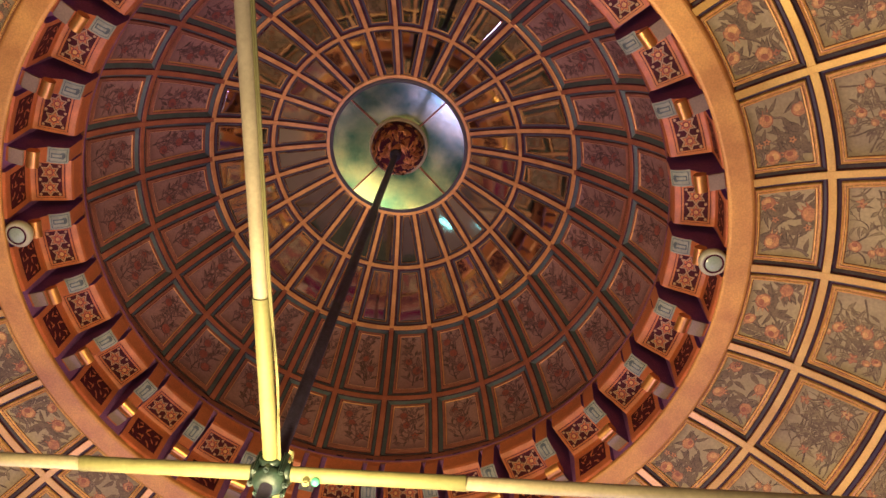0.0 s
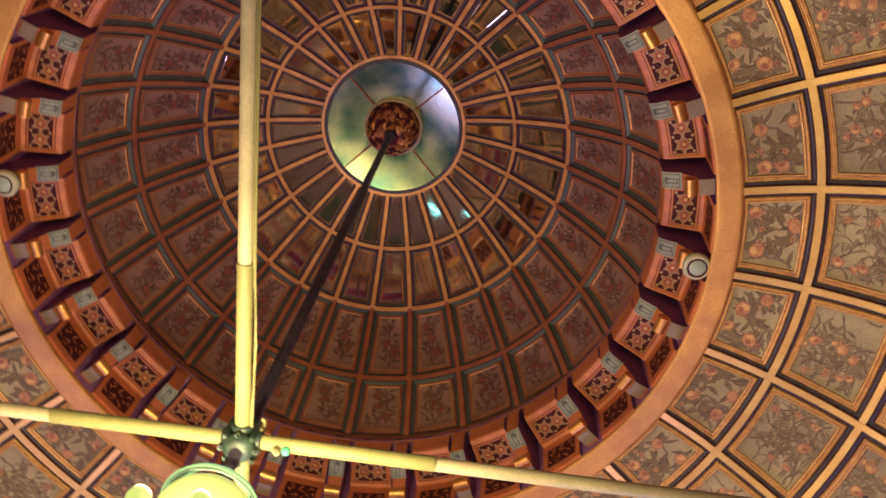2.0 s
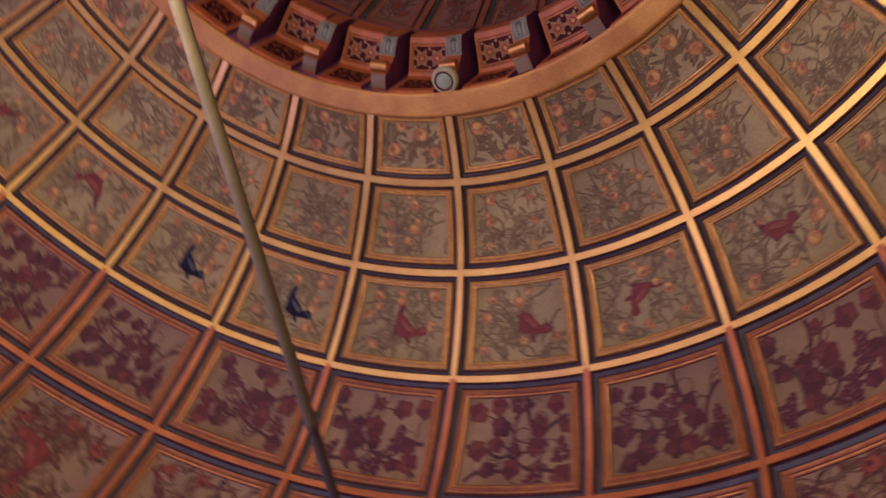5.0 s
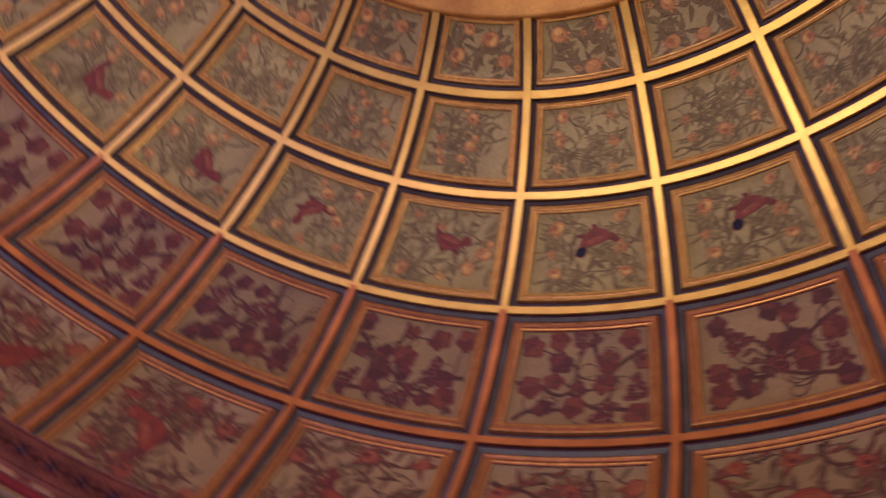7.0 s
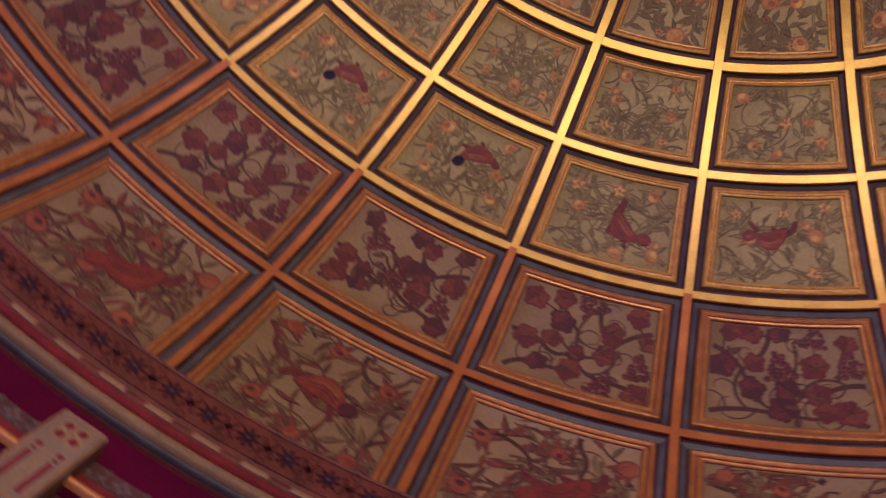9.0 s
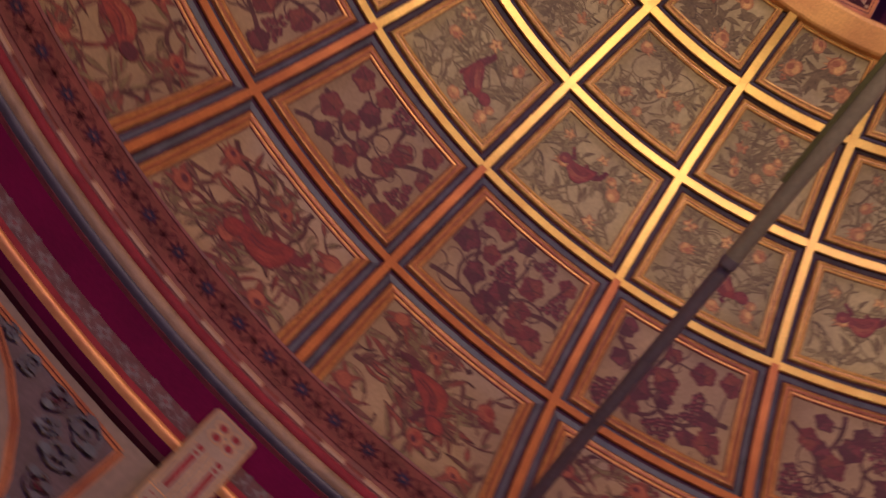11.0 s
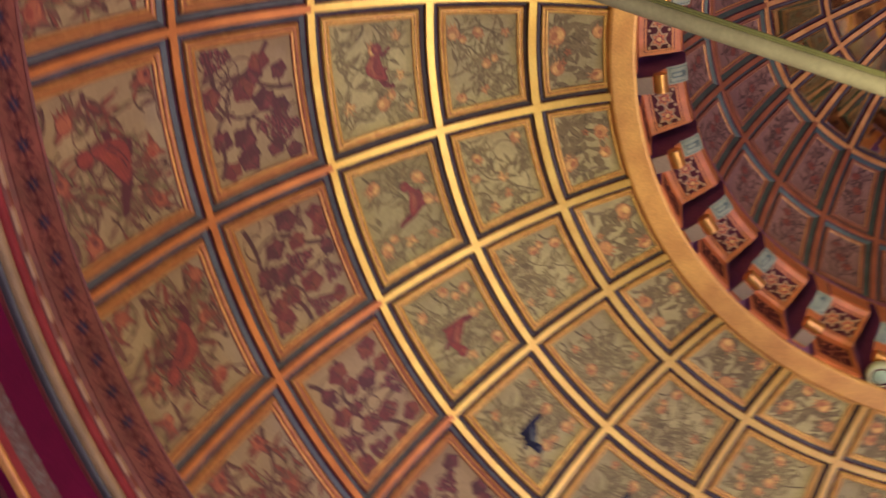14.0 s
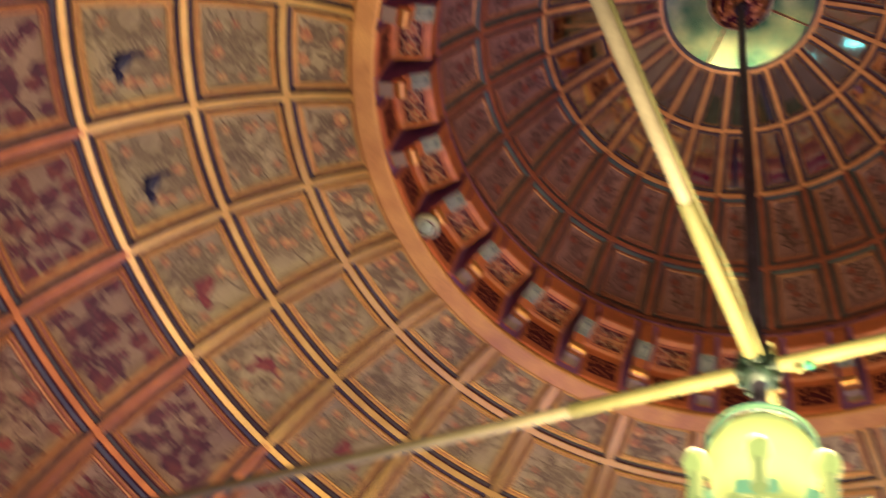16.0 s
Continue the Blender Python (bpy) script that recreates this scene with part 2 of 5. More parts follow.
M = dict(
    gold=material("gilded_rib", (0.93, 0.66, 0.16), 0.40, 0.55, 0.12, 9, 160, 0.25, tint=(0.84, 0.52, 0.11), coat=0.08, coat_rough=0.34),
    # same gilding outside the lamps' highlight, its missing sheen put into the colour
    dim_rib=material("gilded_rib_off_highlight", (0.74, 0.28, 0.075), 0.44, 0.45, 0.16, 9, 160, 0.25, tint=(0.56, 0.19, 0.06)),
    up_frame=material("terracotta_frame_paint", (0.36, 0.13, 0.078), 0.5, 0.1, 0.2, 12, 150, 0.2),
    dull_frame=material("dull_frame_paint", (0.50, 0.18, 0.062), 0.46, 0.2, 0.2, 14, 150, 0.25, tint=(0.34, 0.105, 0.045)),
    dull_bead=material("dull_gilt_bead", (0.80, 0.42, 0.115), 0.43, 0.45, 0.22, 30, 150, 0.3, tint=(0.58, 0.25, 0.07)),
    bead=material("gilded_bead", (0.97, 0.68, 0.18), 0.38, 0.3, 0.24, 34, 170, 0.4, tint=(0.76, 0.42, 0.09)),
    frame=material("ochre_frame_paint", (0.84, 0.48, 0.125), 0.40, 0.2, 0.24, 20, 150, 0.3, tint=(0.60, 0.27, 0.075)),
    blue=material("slate_blue_paint", (0.10, 0.092, 0.118), 0.55, 0, 0.2, 16, 140, 0.2),
    slate=material("slate_grey_paint", (0.125, 0.135, 0.165), 0.55, 0, 0.22, 16, 140, 0.2),
    mauve=material("mauve_band_paint", (0.155, 0.060, 0.065), 0.6, 0, 0.3, 30, 130, 0.2, tint=(0.095, 0.032, 0.04)),
    teal=material("teal_paint", (0.10, 0.135, 0.145), 0.5, 0, 0.22, 16, 140, 0.2),
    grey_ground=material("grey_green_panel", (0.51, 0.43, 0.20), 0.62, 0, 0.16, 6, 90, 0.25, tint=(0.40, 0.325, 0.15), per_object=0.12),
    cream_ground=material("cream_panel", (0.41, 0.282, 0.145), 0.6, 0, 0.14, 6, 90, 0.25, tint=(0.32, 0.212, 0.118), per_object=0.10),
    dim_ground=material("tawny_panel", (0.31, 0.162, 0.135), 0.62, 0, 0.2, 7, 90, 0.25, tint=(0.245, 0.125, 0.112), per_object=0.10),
    stem=material("grey_stem_paint", (0.20, 0.142, 0.072), 0.65, 0, 0.3, 25, 150, 0.1),
    leaf=material("grey_leaf_paint", (0.255, 0.195, 0.088), 0.65, 0, 0.35, 22, 150, 0.1, tint=(0.18, 0.125, 0.06)),
    leaf_dark=material("dusky_leaf_paint", (0.125, 0.058, 0.048), 0.65, 0, 0.35, 22, 150, 0.1),
    orange=material("orange_fruit_paint", (0.68, 0.365, 0.12), 0.6, 0, 0.3, 30, 150, 0.1, tint=(0.48, 0.22, 0.08)),
    vine=material("umber_stem_paint", (0.125, 0.042, 0.044), 0.65, 0, 0.3, 25, 150, 0.1),
    grape_leaf=material("russet_leaf_paint", (0.205, 0.038, 0.042), 0.65, 0, 0.4, 18, 150, 0.1, tint=(0.14, 0.028, 0.036)),
    grape_leaf_b=material("plum_leaf_paint", (0.125, 0.026, 0.040), 0.65, 0, 0.4, 18, 150, 0.1, tint=(0.085, 0.020, 0.032)),
    grape=material("grape_paint", (0.215, 0.037, 0.048), 0.55, 0, 0.3, 30, 150, 0.1),
    russet=material("russet_figure_paint", (0.29, 0.044, 0.036), 0.6, 0, 0.3, 20, 150, 0.1, tint=(0.20, 0.030, 0.028)),
    figure_red=material("red_brown_figure_paint", (0.35, 0.064, 0.042), 0.6, 0, 0.35, 20, 150, 0.1, tint=(0.23, 0.038, 0.032)),
    crimson=material("crimson_figure_paint", (0.30, 0.052, 0.044), 0.6, 0, 0.3, 22, 150, 0.1, tint=(0.21, 0.034, 0.034)),
    navy=material("navy_figure_paint", (0.035, 0.036, 0.085), 0.7, 0, 0.3, 22, 150, 0.1, shine=0.1),
    olive=material("olive_leaf_paint", (0.26, 0.195, 0.09), 0.65, 0, 0.3, 22, 150, 0.1, tint=(0.185, 0.13, 0.062)),
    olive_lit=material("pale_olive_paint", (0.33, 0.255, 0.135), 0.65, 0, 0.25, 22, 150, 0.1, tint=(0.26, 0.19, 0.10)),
    haze_leaf=material("faded_leaf_paint", (0.35, 0.285, 0.125), 0.65, 0, 0.3, 22, 150, 0.1, tint=(0.27, 0.21, 0.09)),
    haze_stem=material("faded_stem_paint", (0.275, 0.200, 0.09), 0.65, 0, 0.3, 25, 150, 0.1),
    fruit_line=material("rust_outline_paint", (0.48, 0.195, 0.075), 0.62, 0, 0.25, 26, 150, 0.1, tint=(0.34, 0.125, 0.055)),
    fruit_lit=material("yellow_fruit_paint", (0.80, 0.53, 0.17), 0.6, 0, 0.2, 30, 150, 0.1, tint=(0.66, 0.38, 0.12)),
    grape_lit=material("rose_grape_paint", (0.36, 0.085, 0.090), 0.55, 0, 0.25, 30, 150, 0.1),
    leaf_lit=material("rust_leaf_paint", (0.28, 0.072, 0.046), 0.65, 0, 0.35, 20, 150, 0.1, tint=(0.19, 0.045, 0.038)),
    willow=material("brown_willow_paint", (0.195, 0.088, 0.062), 0.65, 0, 0.3, 22, 150, 0.1, tint=(0.13, 0.05, 0.042)),
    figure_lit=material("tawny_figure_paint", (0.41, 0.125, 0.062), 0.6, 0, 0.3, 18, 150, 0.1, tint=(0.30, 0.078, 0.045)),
    spray_line=material("umber_line_paint", (0.125, 0.058, 0.058), 0.65, 0, 0.3, 25, 150, 0.1),
    spray_leaf=material("dusky_spray_paint", (0.21, 0.108, 0.088), 0.65, 0, 0.3, 22, 150, 0.1, tint=(0.155, 0.075, 0.068)),
    blossom=material("blue_grey_blossom_paint", (0.20, 0.165, 0.17), 0.62, 0, 0.3, 24, 150, 0.1, tint=(0.15, 0.105, 0.115)),
    jade=material("jade_green_glaze", (0.07, 0.36, 0.22), 0.35, 0, 0.15, 20, 120, 0.05),
    lens=material("pale_green_glass", (0.44, 0.56, 0.40), 0.25, 0, 0.1, 20, 120, 0.05),
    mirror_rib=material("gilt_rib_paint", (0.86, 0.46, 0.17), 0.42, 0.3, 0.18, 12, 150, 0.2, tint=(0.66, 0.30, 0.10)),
    # dark lines of the ornament, and purple shade painted into the coffers' creases
    umber=material("umber_shade_line_paint", (0.10, 0.034, 0.058), 0.65, 0, 0.25, 16, 140, 0.2, shine=0.15),
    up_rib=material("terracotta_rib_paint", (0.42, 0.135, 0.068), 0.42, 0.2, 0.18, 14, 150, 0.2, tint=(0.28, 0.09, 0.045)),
    block=material("orange_block_paint", (0.62, 0.18, 0.055), 0.42, 0.1, 0.18, 12, 150, 0.2, tint=(0.42, 0.13, 0.04)),
    ring=material("gilt_orange_cornice", (0.76, 0.42, 0.095), 0.46, 0.2, 0.16, 7, 140, 0.25, tint=(0.58, 0.28, 0.065)),
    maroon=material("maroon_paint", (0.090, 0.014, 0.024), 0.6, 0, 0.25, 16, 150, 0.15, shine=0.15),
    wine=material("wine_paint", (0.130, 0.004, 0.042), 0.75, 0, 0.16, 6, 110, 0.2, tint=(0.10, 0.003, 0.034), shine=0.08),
    brown=material("brown_frieze_paint", (0.24, 0.054, 0.040), 0.6, 0, 0.28, 10, 130, 0.25),
    scarlet=material("scarlet_paint", (0.31, 0.040, 0.050), 0.7, 0, 0.2, 14, 140, 0.2, shine=0.15),
    pale=material("pale_cream_paint", (0.52, 0.42, 0.30), 0.55, 0, 0.15, 14, 140, 0.2),
    ivory=material("cream_green_enamel", (0.60, 0.60, 0.39), 0.4, 0, 0.10, 12, 120, 0.05),
    spandrel=material("dusky_spandrel_paint", (0.120, 0.076, 0.085), 0.6, 0, 0.25, 14, 130, 0.2),
    tan=material("tan_paint", (0.38, 0.24, 0.135), 0.6, 0, 0.2, 12, 140, 0.2),
    # violet shade of the slots, put into the colour of their walls
    plum=material("violet_shade_recess", (0.29, 0.115, 0.31), 0.65, 0, 0.25, 12, 140, 0.2, tint=(0.22, 0.08, 0.25)),
    # rod paint greyed where less of the chandelier's light arrives
    rod_mid=material("less_lit_painted_iron", (0.325, 0.285, 0.180), 0.45, 0, 0.12, 9, 90, 0.25, shine=0.3),
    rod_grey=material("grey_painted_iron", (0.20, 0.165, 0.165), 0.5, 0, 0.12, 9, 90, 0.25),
    roll=material("gilt_roll_paint", (0.74, 0.36, 0.105), 0.5, 0.5, 0.16, 12, 150, 0.25, tint=(0.52, 0.20, 0.075)),
    rosy=material("rosy_ivory_paint", (0.45, 0.25, 0.14), 0.55, 0, 0.15, 20, 140, 0.2),
    white=material("ivory_paint", (0.34, 0.25, 0.185), 0.55, 0, 0.14, 12, 120, 0.2),
    plaque=material("pale_green_paint", (0.31, 0.33, 0.26), 0.55, 0, 0.15, 20, 130, 0.2),
    copper=material("polished_copper", (0.88, 0.47, 0.12), 0.36, 0.85, 0.12, 14, 150, 0.15),
    wall=material("cream_plaster", (0.25, 0.178, 0.128), 0.75, 0, 0.14, 3, 60, 0.4, tint=(0.21, 0.145, 0.11)),
    floor=material("grey_green_carpet", (0.17, 0.20, 0.155), 0.7, 0, 0.3, 5, 60, 0.3),
    # rod paint with the yellow glow of the bulbs mixed into it
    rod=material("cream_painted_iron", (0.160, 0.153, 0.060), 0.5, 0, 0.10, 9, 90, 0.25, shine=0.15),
    bronze=material("dark_bronze", (0.065, 0.058, 0.100), 0.6, 0.0, 0.3, 16, 120, 0.25, shine=0.25),
    verdigris=material("verdigris_metal", (0.022, 0.045, 0.034), 0.45, 0.3, 0.4, 26, 140, 0.4),
    boss=material("old_gilt_carving", (0.84, 0.40, 0.14), 0.30, 0.85, 0.3, 26, 160, 0.3, tint=(0.30, 0.10, 0.035)),
    mirror=material("old_mirror", (0.92, 0.94, 0.80), 0.04, 1.0, 0.05, 7, 9, 0.12, tint=(0.68, 0.76, 0.62), spread=0.03),
    # teal patches of noise stand for reflections in the round mirror
    disc=material("mirror_teal_reflections", (0.64, 0.67, 0.36), 0.18, 1.0, 0.14, 7, 60, 0.06, tint=(0.16, 0.40, 0.29), spread=0.10),
    bulb=glow("lit_bulb", (0.95, 0.97, 0.20), 0.60),
    # glare of the bulbs on chandelier parts, added as emission; green where dimmer
    opal=glow("bulb_glare_pale", (0.95, 0.98, 0.22), 0.42),
    horn=glow("bulb_glare_green", (0.46, 0.80, 0.28), 0.55),
)


# ---- mesh helpers ----
class Mesh:
    """Collects vertices and faces, each face with a material."""

    def __init__(self):
        self.v, self.f, self.m, self.mats, self.smooth = [], [], [], [], []

    def slot(self, mat):
        if mat not in self.mats:
            self.mats.append(mat)
        return self.mats.index(mat)

    def add(self, verts, faces, mat, smooth=False):
        o, s = len(self.v), self.slot(mat)
        self.v += [tuple(p) for p in verts]
        for f in faces:
            self.f.append([o + i for i in f])
            self.m.append(s)
            self.smooth.append(smooth)

    def data(self, name):
        me = bpy.data.meshes.new(name)
        me.from_pydata(self.v, [], self.f)
        for k in self.mats:
            me.materials.append(M[k])
        me.polygons.foreach_set("material_index", self.m)
        me.polygons.foreach_set("use_smooth", self.smooth)
        me.update()
        return me


def part(name, data, parent, label="", m=None):
    if isinstance(data, Mesh):
        data = data.data(name)
    ob = new(name, data)
    ob.parent = parent
    if m is not None:
        ob.matrix_basis = m
    return tagged(ob, label) if label else ob


def thing(name, label, category, group="", kind="", at=(0, 0, 0)):
    ob = new(name)
    ob.empty_display_size = 0.1
    ob.location = at
    return tagged(ob, label, category, group, kind)


def single(name, mb, label, category, group="", kind=""):
    return tagged(new(name, mb.data(name)), label, category, group, kind)


def spin(a):
    return Matrix.Rotation(a, 4, "Z")


def revolve(mb, profile, mat, n=168, a0=0.0, a1=2 * math.pi, smooth=True):
    """Turns (r, z) pairs about the axis."""
    full = abs(a1 - a0 - 2 * math.pi) < 1e-6
    k, cols = len(profile), n if full else n + 1
    verts = []
    for i in range(cols):
        a = a0 + (a1 - a0) * i / n
        verts += [(r * math.cos(a), r * math.sin(a), z) for r, z in profile]
    faces = []
    for i in range(n):
        j = (i + 1) % cols
        faces += [(i * k + q, i * k + q + 1, j * k + q + 1, j * k + q) for q in range(k - 1)]
    mb.add(verts, faces, mat, smooth)


def tube(mb, p0, p1, r0, r1, mat, n=16, caps=True):
    p0, p1 = Vector(p0), Vector(p1)
    q = (p1 - p0).to_track_quat("Z", "Y").to_matrix()
    verts = []
    for p, r in ((p0, r0), (p1, r1)):
        verts += [p + q @ Vector((r * math.cos(2 * math.pi * i / n), r * math.sin(2 * math.pi * i / n), 0)) for i in range(n)]
    mb.add(verts, [(i, (i + 1) % n, n + (i + 1) % n, n + i) for i in range(n)], mat, True)
    if caps:
        mb.add(verts, [tuple(range(n))[::-1], tuple(range(n, 2 * n))], mat)


def lathe(mb, profile, centre, mat, n=32):
    cx, cy, cz = centre
    k = len(profile)
    verts = [(cx + r * math.cos(2 * math.pi * i / n), cy + r * math.sin(2 * math.pi * i / n), cz + z) for i in range(n) for r, z in profile]
    mb.add(verts, [(i * k + q, ((i + 1) % n) * k + q, ((i + 1) % n) * k + q + 1, i * k + q + 1) for i in range(n) for q in range(k - 1)], mat, True)


def box(mb, size, mat, m=Matrix.Identity(4), bevel=0.0):
    bm = bmesh.new()
    bmesh.ops.create_cube(bm, size=1, matrix=Matrix.Diagonal((*size, 1)))
    if bevel:
        bmesh.ops.bevel(bm, geom=bm.edges[:], offset=bevel, segments=2, affect="EDGES")
    bm.transform(m)
    bm.verts.index_update()
    mb.add([v.co for v in bm.verts], [[v.index for v in f.verts] for f in bm.faces], mat)
    bm.free()


# ---- the two dome curves ----
RINGS = [(1.615, 3.500), (1.922, 3.443), (2.278, 3.271), (2.620, 2.961), (2.900, 2.523), (3.028, 1.984)]


def lower_curve(s):
    """Point and outward normal of the lower dome's meridian; s counts the rings from the cornice down."""
    def at(u):
        u = min(max(u, 0.0), 5.0)
        i = min(int(u), 4)
        t = u - i
        p = [Vector(RINGS[min(max(j, 0), 5)]) for j in (i - 1, i, i + 1, i + 2)]
        if i == 0:
            p[0] = 2 * p[1] - p[2] + Vector((0, -0.06))
        if i == 4:
            p[3] = 2 * p[2] - p[1] + Vector((-0.09, 0))
        return 0.5 * (2 * p[1] + (p[2] - p[0]) * t + (2 * p[0] - 5 * p[1] + 4 * p[2] - p[3]) * t * t + (3 * p[1] - p[0] - 3 * p[2] + p[3]) * t ** 3)
    c = at(s)
    d = at(min(s + 0.01, 5)) - at(max(s - 0.01, 0))
    d.normalize()
    return c, Vector((-d.y, d.x))


UP_R = [0.405, 0.710, 0.999, 1.259, 1.402]


def upper_curve(s):
    i = min(max(int(s), 0), 3)
    r = UP_R[i] + (UP_R[i + 1] - UP_R[i]) * (s - i)
    a, b, z0 = 1.47, 1.65, 3.55
    z = z0 + b * math.sqrt(max(1e-4, 1 - (r / a) ** 2))
    return Vector((r, z)), Vector((r / a ** 2, (z - z0) / b ** 2)).normalized()


def length(curve, s0, s1):
    return sum((curve(s0 + (s1 - s0) * (i + 1) / 12)[0] - curve(s0 + (s1 - s0) * i / 12)[0]).length for i in range(12))


class Cell:
    """One coffer of a dome: maps metres across (u) and down (v) from its middle to the curved face."""

    def __init__(self, curve, s0, s1):
        self.curve, self.s0, self.s1 = curve, s0, s1
        self.h = length(curve, s0, s1)
        self.mid = curve((s0 + s1) / 2)[0].x

    def across(self, fu, v, w_side, depth):
        """fu: -1 to 1 between the field's slanting sides."""
        s = self.s0 + (self.s1 - self.s0) * min(max(v / self.h + 0.5, 0), 1)
        c, n = self.curve(s)
        a = fu * (STEP / 2 - w_side / c.x)
        c = c + n * depth
        return Vector((c.x * math.cos(a), c.x * math.sin(a), c.y + Z0))

    def edge(self, fs, fu, w_top, w_bot, w_side, depth):
        """A point on the rectangle inset by the given widths; fs, fu from 0 to 1."""
        v = -self.h / 2 + w_top + (self.h - w_top - w_bot) * fs
        s = self.s0 + (self.s1 - self.s0) * (v / self.h + 0.5)
        c, n = self.curve(s)
        half = STEP / 2 - w_side / c.x
        a = half * (2 * fu - 1)
        c = c + n * depth
        return Vector((c.x * math.cos(a), c.x * math.sin(a), c.y + Z0))

    def size(self, w_top, w_bot, w_side):
        """Half width, half height, middle and side inset of the field."""
        return STEP / 2 * self.mid - w_side, (self.h - w_top - w_bot) / 2, (w_top - w_bot) / 2, w_side


def coffer(cell, loops, inner_mat, n=6):
    """Nested rectangles bridged to a tray, the last one closed by a field. loops: (w_top, w_bot, w_side, depth, material to the next)."""
    mb = Mesh()
    ts = [(0, i / n) for i in range(n)] + [(i / n, 1) for i in range(n)] + [(1, 1 - i / n) for i in range(n)] + [(1 - i / n, 0) for i in range(n)]
    k = len(ts)
    for q, a in enumerate(loops):
        mb.v += [tuple(cell.edge(fs, fu, *a[:4])) for fs, fu in ts]
        if q:
            o = (q - 1) * k
            mb.add([], [], loops[q - 1][4])
            s = mb.slot(loops[q - 1][4])
            for i in range(k):
                mb.f.append([o + i, o + k + i, o + k + (i + 1) % k, o + (i + 1) % k])
                mb.m.append(s)
                mb.smooth.append(False)
    last = loops[-1]
    index = {}
    for t, (fs, fu) in enumerate(ts):
        index[(round(fs * n), round(fu * n))] = (len(loops) - 1) * k + t
    for i in range(1, n):
        for j in range(1, n):
            index[(i, j)] = len(mb.v)
            mb.v.append(tuple(cell.edge(i / n, j / n, *last[:4])))
    s = mb.slot(inner_mat)
    for i in range(n):
        for j in range(n):
            mb.f.append([index[(i, j)], index[(i + 1, j)], index[(i + 1, j + 1)], index[(i, j + 1)]])
            mb.m.append(s)
            mb.smooth.append(True)
    return mb


# ---- painted vines ----
class Brush:
    """Draws strokes, leaves and fruit on a cell's field as thin raised paint."""

    def __init__(self, cell, half, depth, seed):
        self.c, self.half, self.depth, self.mb = cell, half[:2], depth, Mesh()
        self.off, self.side = half[2], half[3]
        self.rnd = random.Random(seed)
        self.layer = 0
        self.lift = 0.0        # extra thickness of the paint laid on top of a first coat

    def put(self, pts, faces, mat):
        self.layer += 1
        d = self.depth - 0.0006 - 0.000005 * self.layer - self.lift
        hx, hy = self.half
        self.mb.add([self.c.across(min(max(x / hx, -1), 1) * 0.985, min(max(y, -hy), hy) * 0.985 + self.off, self.side, d) for x, y in pts], faces, mat)

    def stroke(self, pts, w0, w1, mat):
        left, right = [], []
        k = len(pts)
        for i, (x, y) in enumerate(pts):
            x0, y0 = pts[max(i - 1, 0)]
            x1, y1 = pts[min(i + 1, k - 1)]
            L = math.hypot(x1 - x0, y1 - y0) or 1
            nx, ny = -(y1 - y0) / L, (x1 - x0) / L
            w = w0 + (w1 - w0) * i / (k - 1)
            left.append((x + nx * w, y + ny * w))
            right.append((x - nx * w, y - ny * w))
        self.put(left + right, [(i, i + 1, k + i + 1, k + i) for i in range(k - 1)], mat)

    def poly(self, ring, mat):
        cx, cy = sum(p[0] for p in ring) / len(ring), sum(p[1] for p in ring) / len(ring)
        k = len(ring)
        self.put([(cx, cy)] + ring, [(0, 1 + i, 1 + (i + 1) % k) for i in range(k)], mat)

    def leaf(self, x, y, a, L, w, mat, bend=0.0):
        out = []
        for t, q in ((0, 0), (0.2, 0.7), (0.45, 1), (0.72, 0.65), (1, 0)):
            out.append((t, q))
        for t, q in ((0.72, -0.65), (0.45, -1), (0.2, -0.7)):
            out.append((t, q))
        ca, sa = math.cos(a), math.sin(a)
        ring = []
        for t, q in out:
            lx, ly = L * t, w * q + bend * L * t * t
            ring.append((x + ca * lx - sa * ly, y + sa * lx + ca * ly))
        self.poly(ring, mat)

    def dot(self, x, y, r, mat, n=10, ry=None, a=0.0):
        ca, sa = math.cos(a), math.sin(a)
        ry = ry or r
        self.poly([(x + ca * r * math.cos(t) - sa * ry * math.sin(t), y + sa * r * math.cos(t) + ca * ry * math.sin(t)) for t in (2 * math.pi * i / n for i in range(n))], mat)

    def curl(self, x, y, a, L, turn, k=9):
        pts = [(x, y)]
        for i in range(k):
            a += turn / k * (0.5 + i / k)
            x, y = x + L / k * math.cos(a), y + L / k * math.sin(a)
            pts.append((x, y))
        return pts, a

    def inside(self, x, y, m=0.92):
        return abs(x) < self.half[0] * m and abs(y) < self.half[1] * m


def wave(b, x, y, a, L, bends, k=16):
    """A line that turns by each of the bends in succession."""
    pts, q = [(x, y)], len(bends)
    for i in range(k):
        a += bends[min(i * q // k, q - 1)] * q / k
        x, y = x + L / k * math.cos(a), y + L / k * math.sin(a)
        pts.append((x, y))
    return pts, a


def two_tone_leaf(b, x, y, a, L, w, dark, lit, bend=0.0):
    """A leaf with a darker edge and a lighter half along its vein."""
    b.leaf(x, y, a, L, w, dark, bend)
    b.lift = 0.0002
    b.leaf(x + 0.07 * L * math.cos(a), y + 0.07 * L * math.sin(a), a + 0.05, L * 0.84, w * 0.60, lit, bend)
    b.lift = 0.0


def pomegranate(b, x, y, a, r, line, body, lit, heart):
    """A round fruit with a toothed crown, a split and a lit cheek."""
    ca, sa = math.cos(a), math.sin(a)

    def at(u, v):
        return x + r * (ca * u - sa * v), y + r * (sa * u + ca * v)
    for t in (-0.42, 0.0, 0.42):
        b.poly([at(0.75, t - 0.20), at(1.65, t * 1.7), at(0.75, t + 0.20)], line)
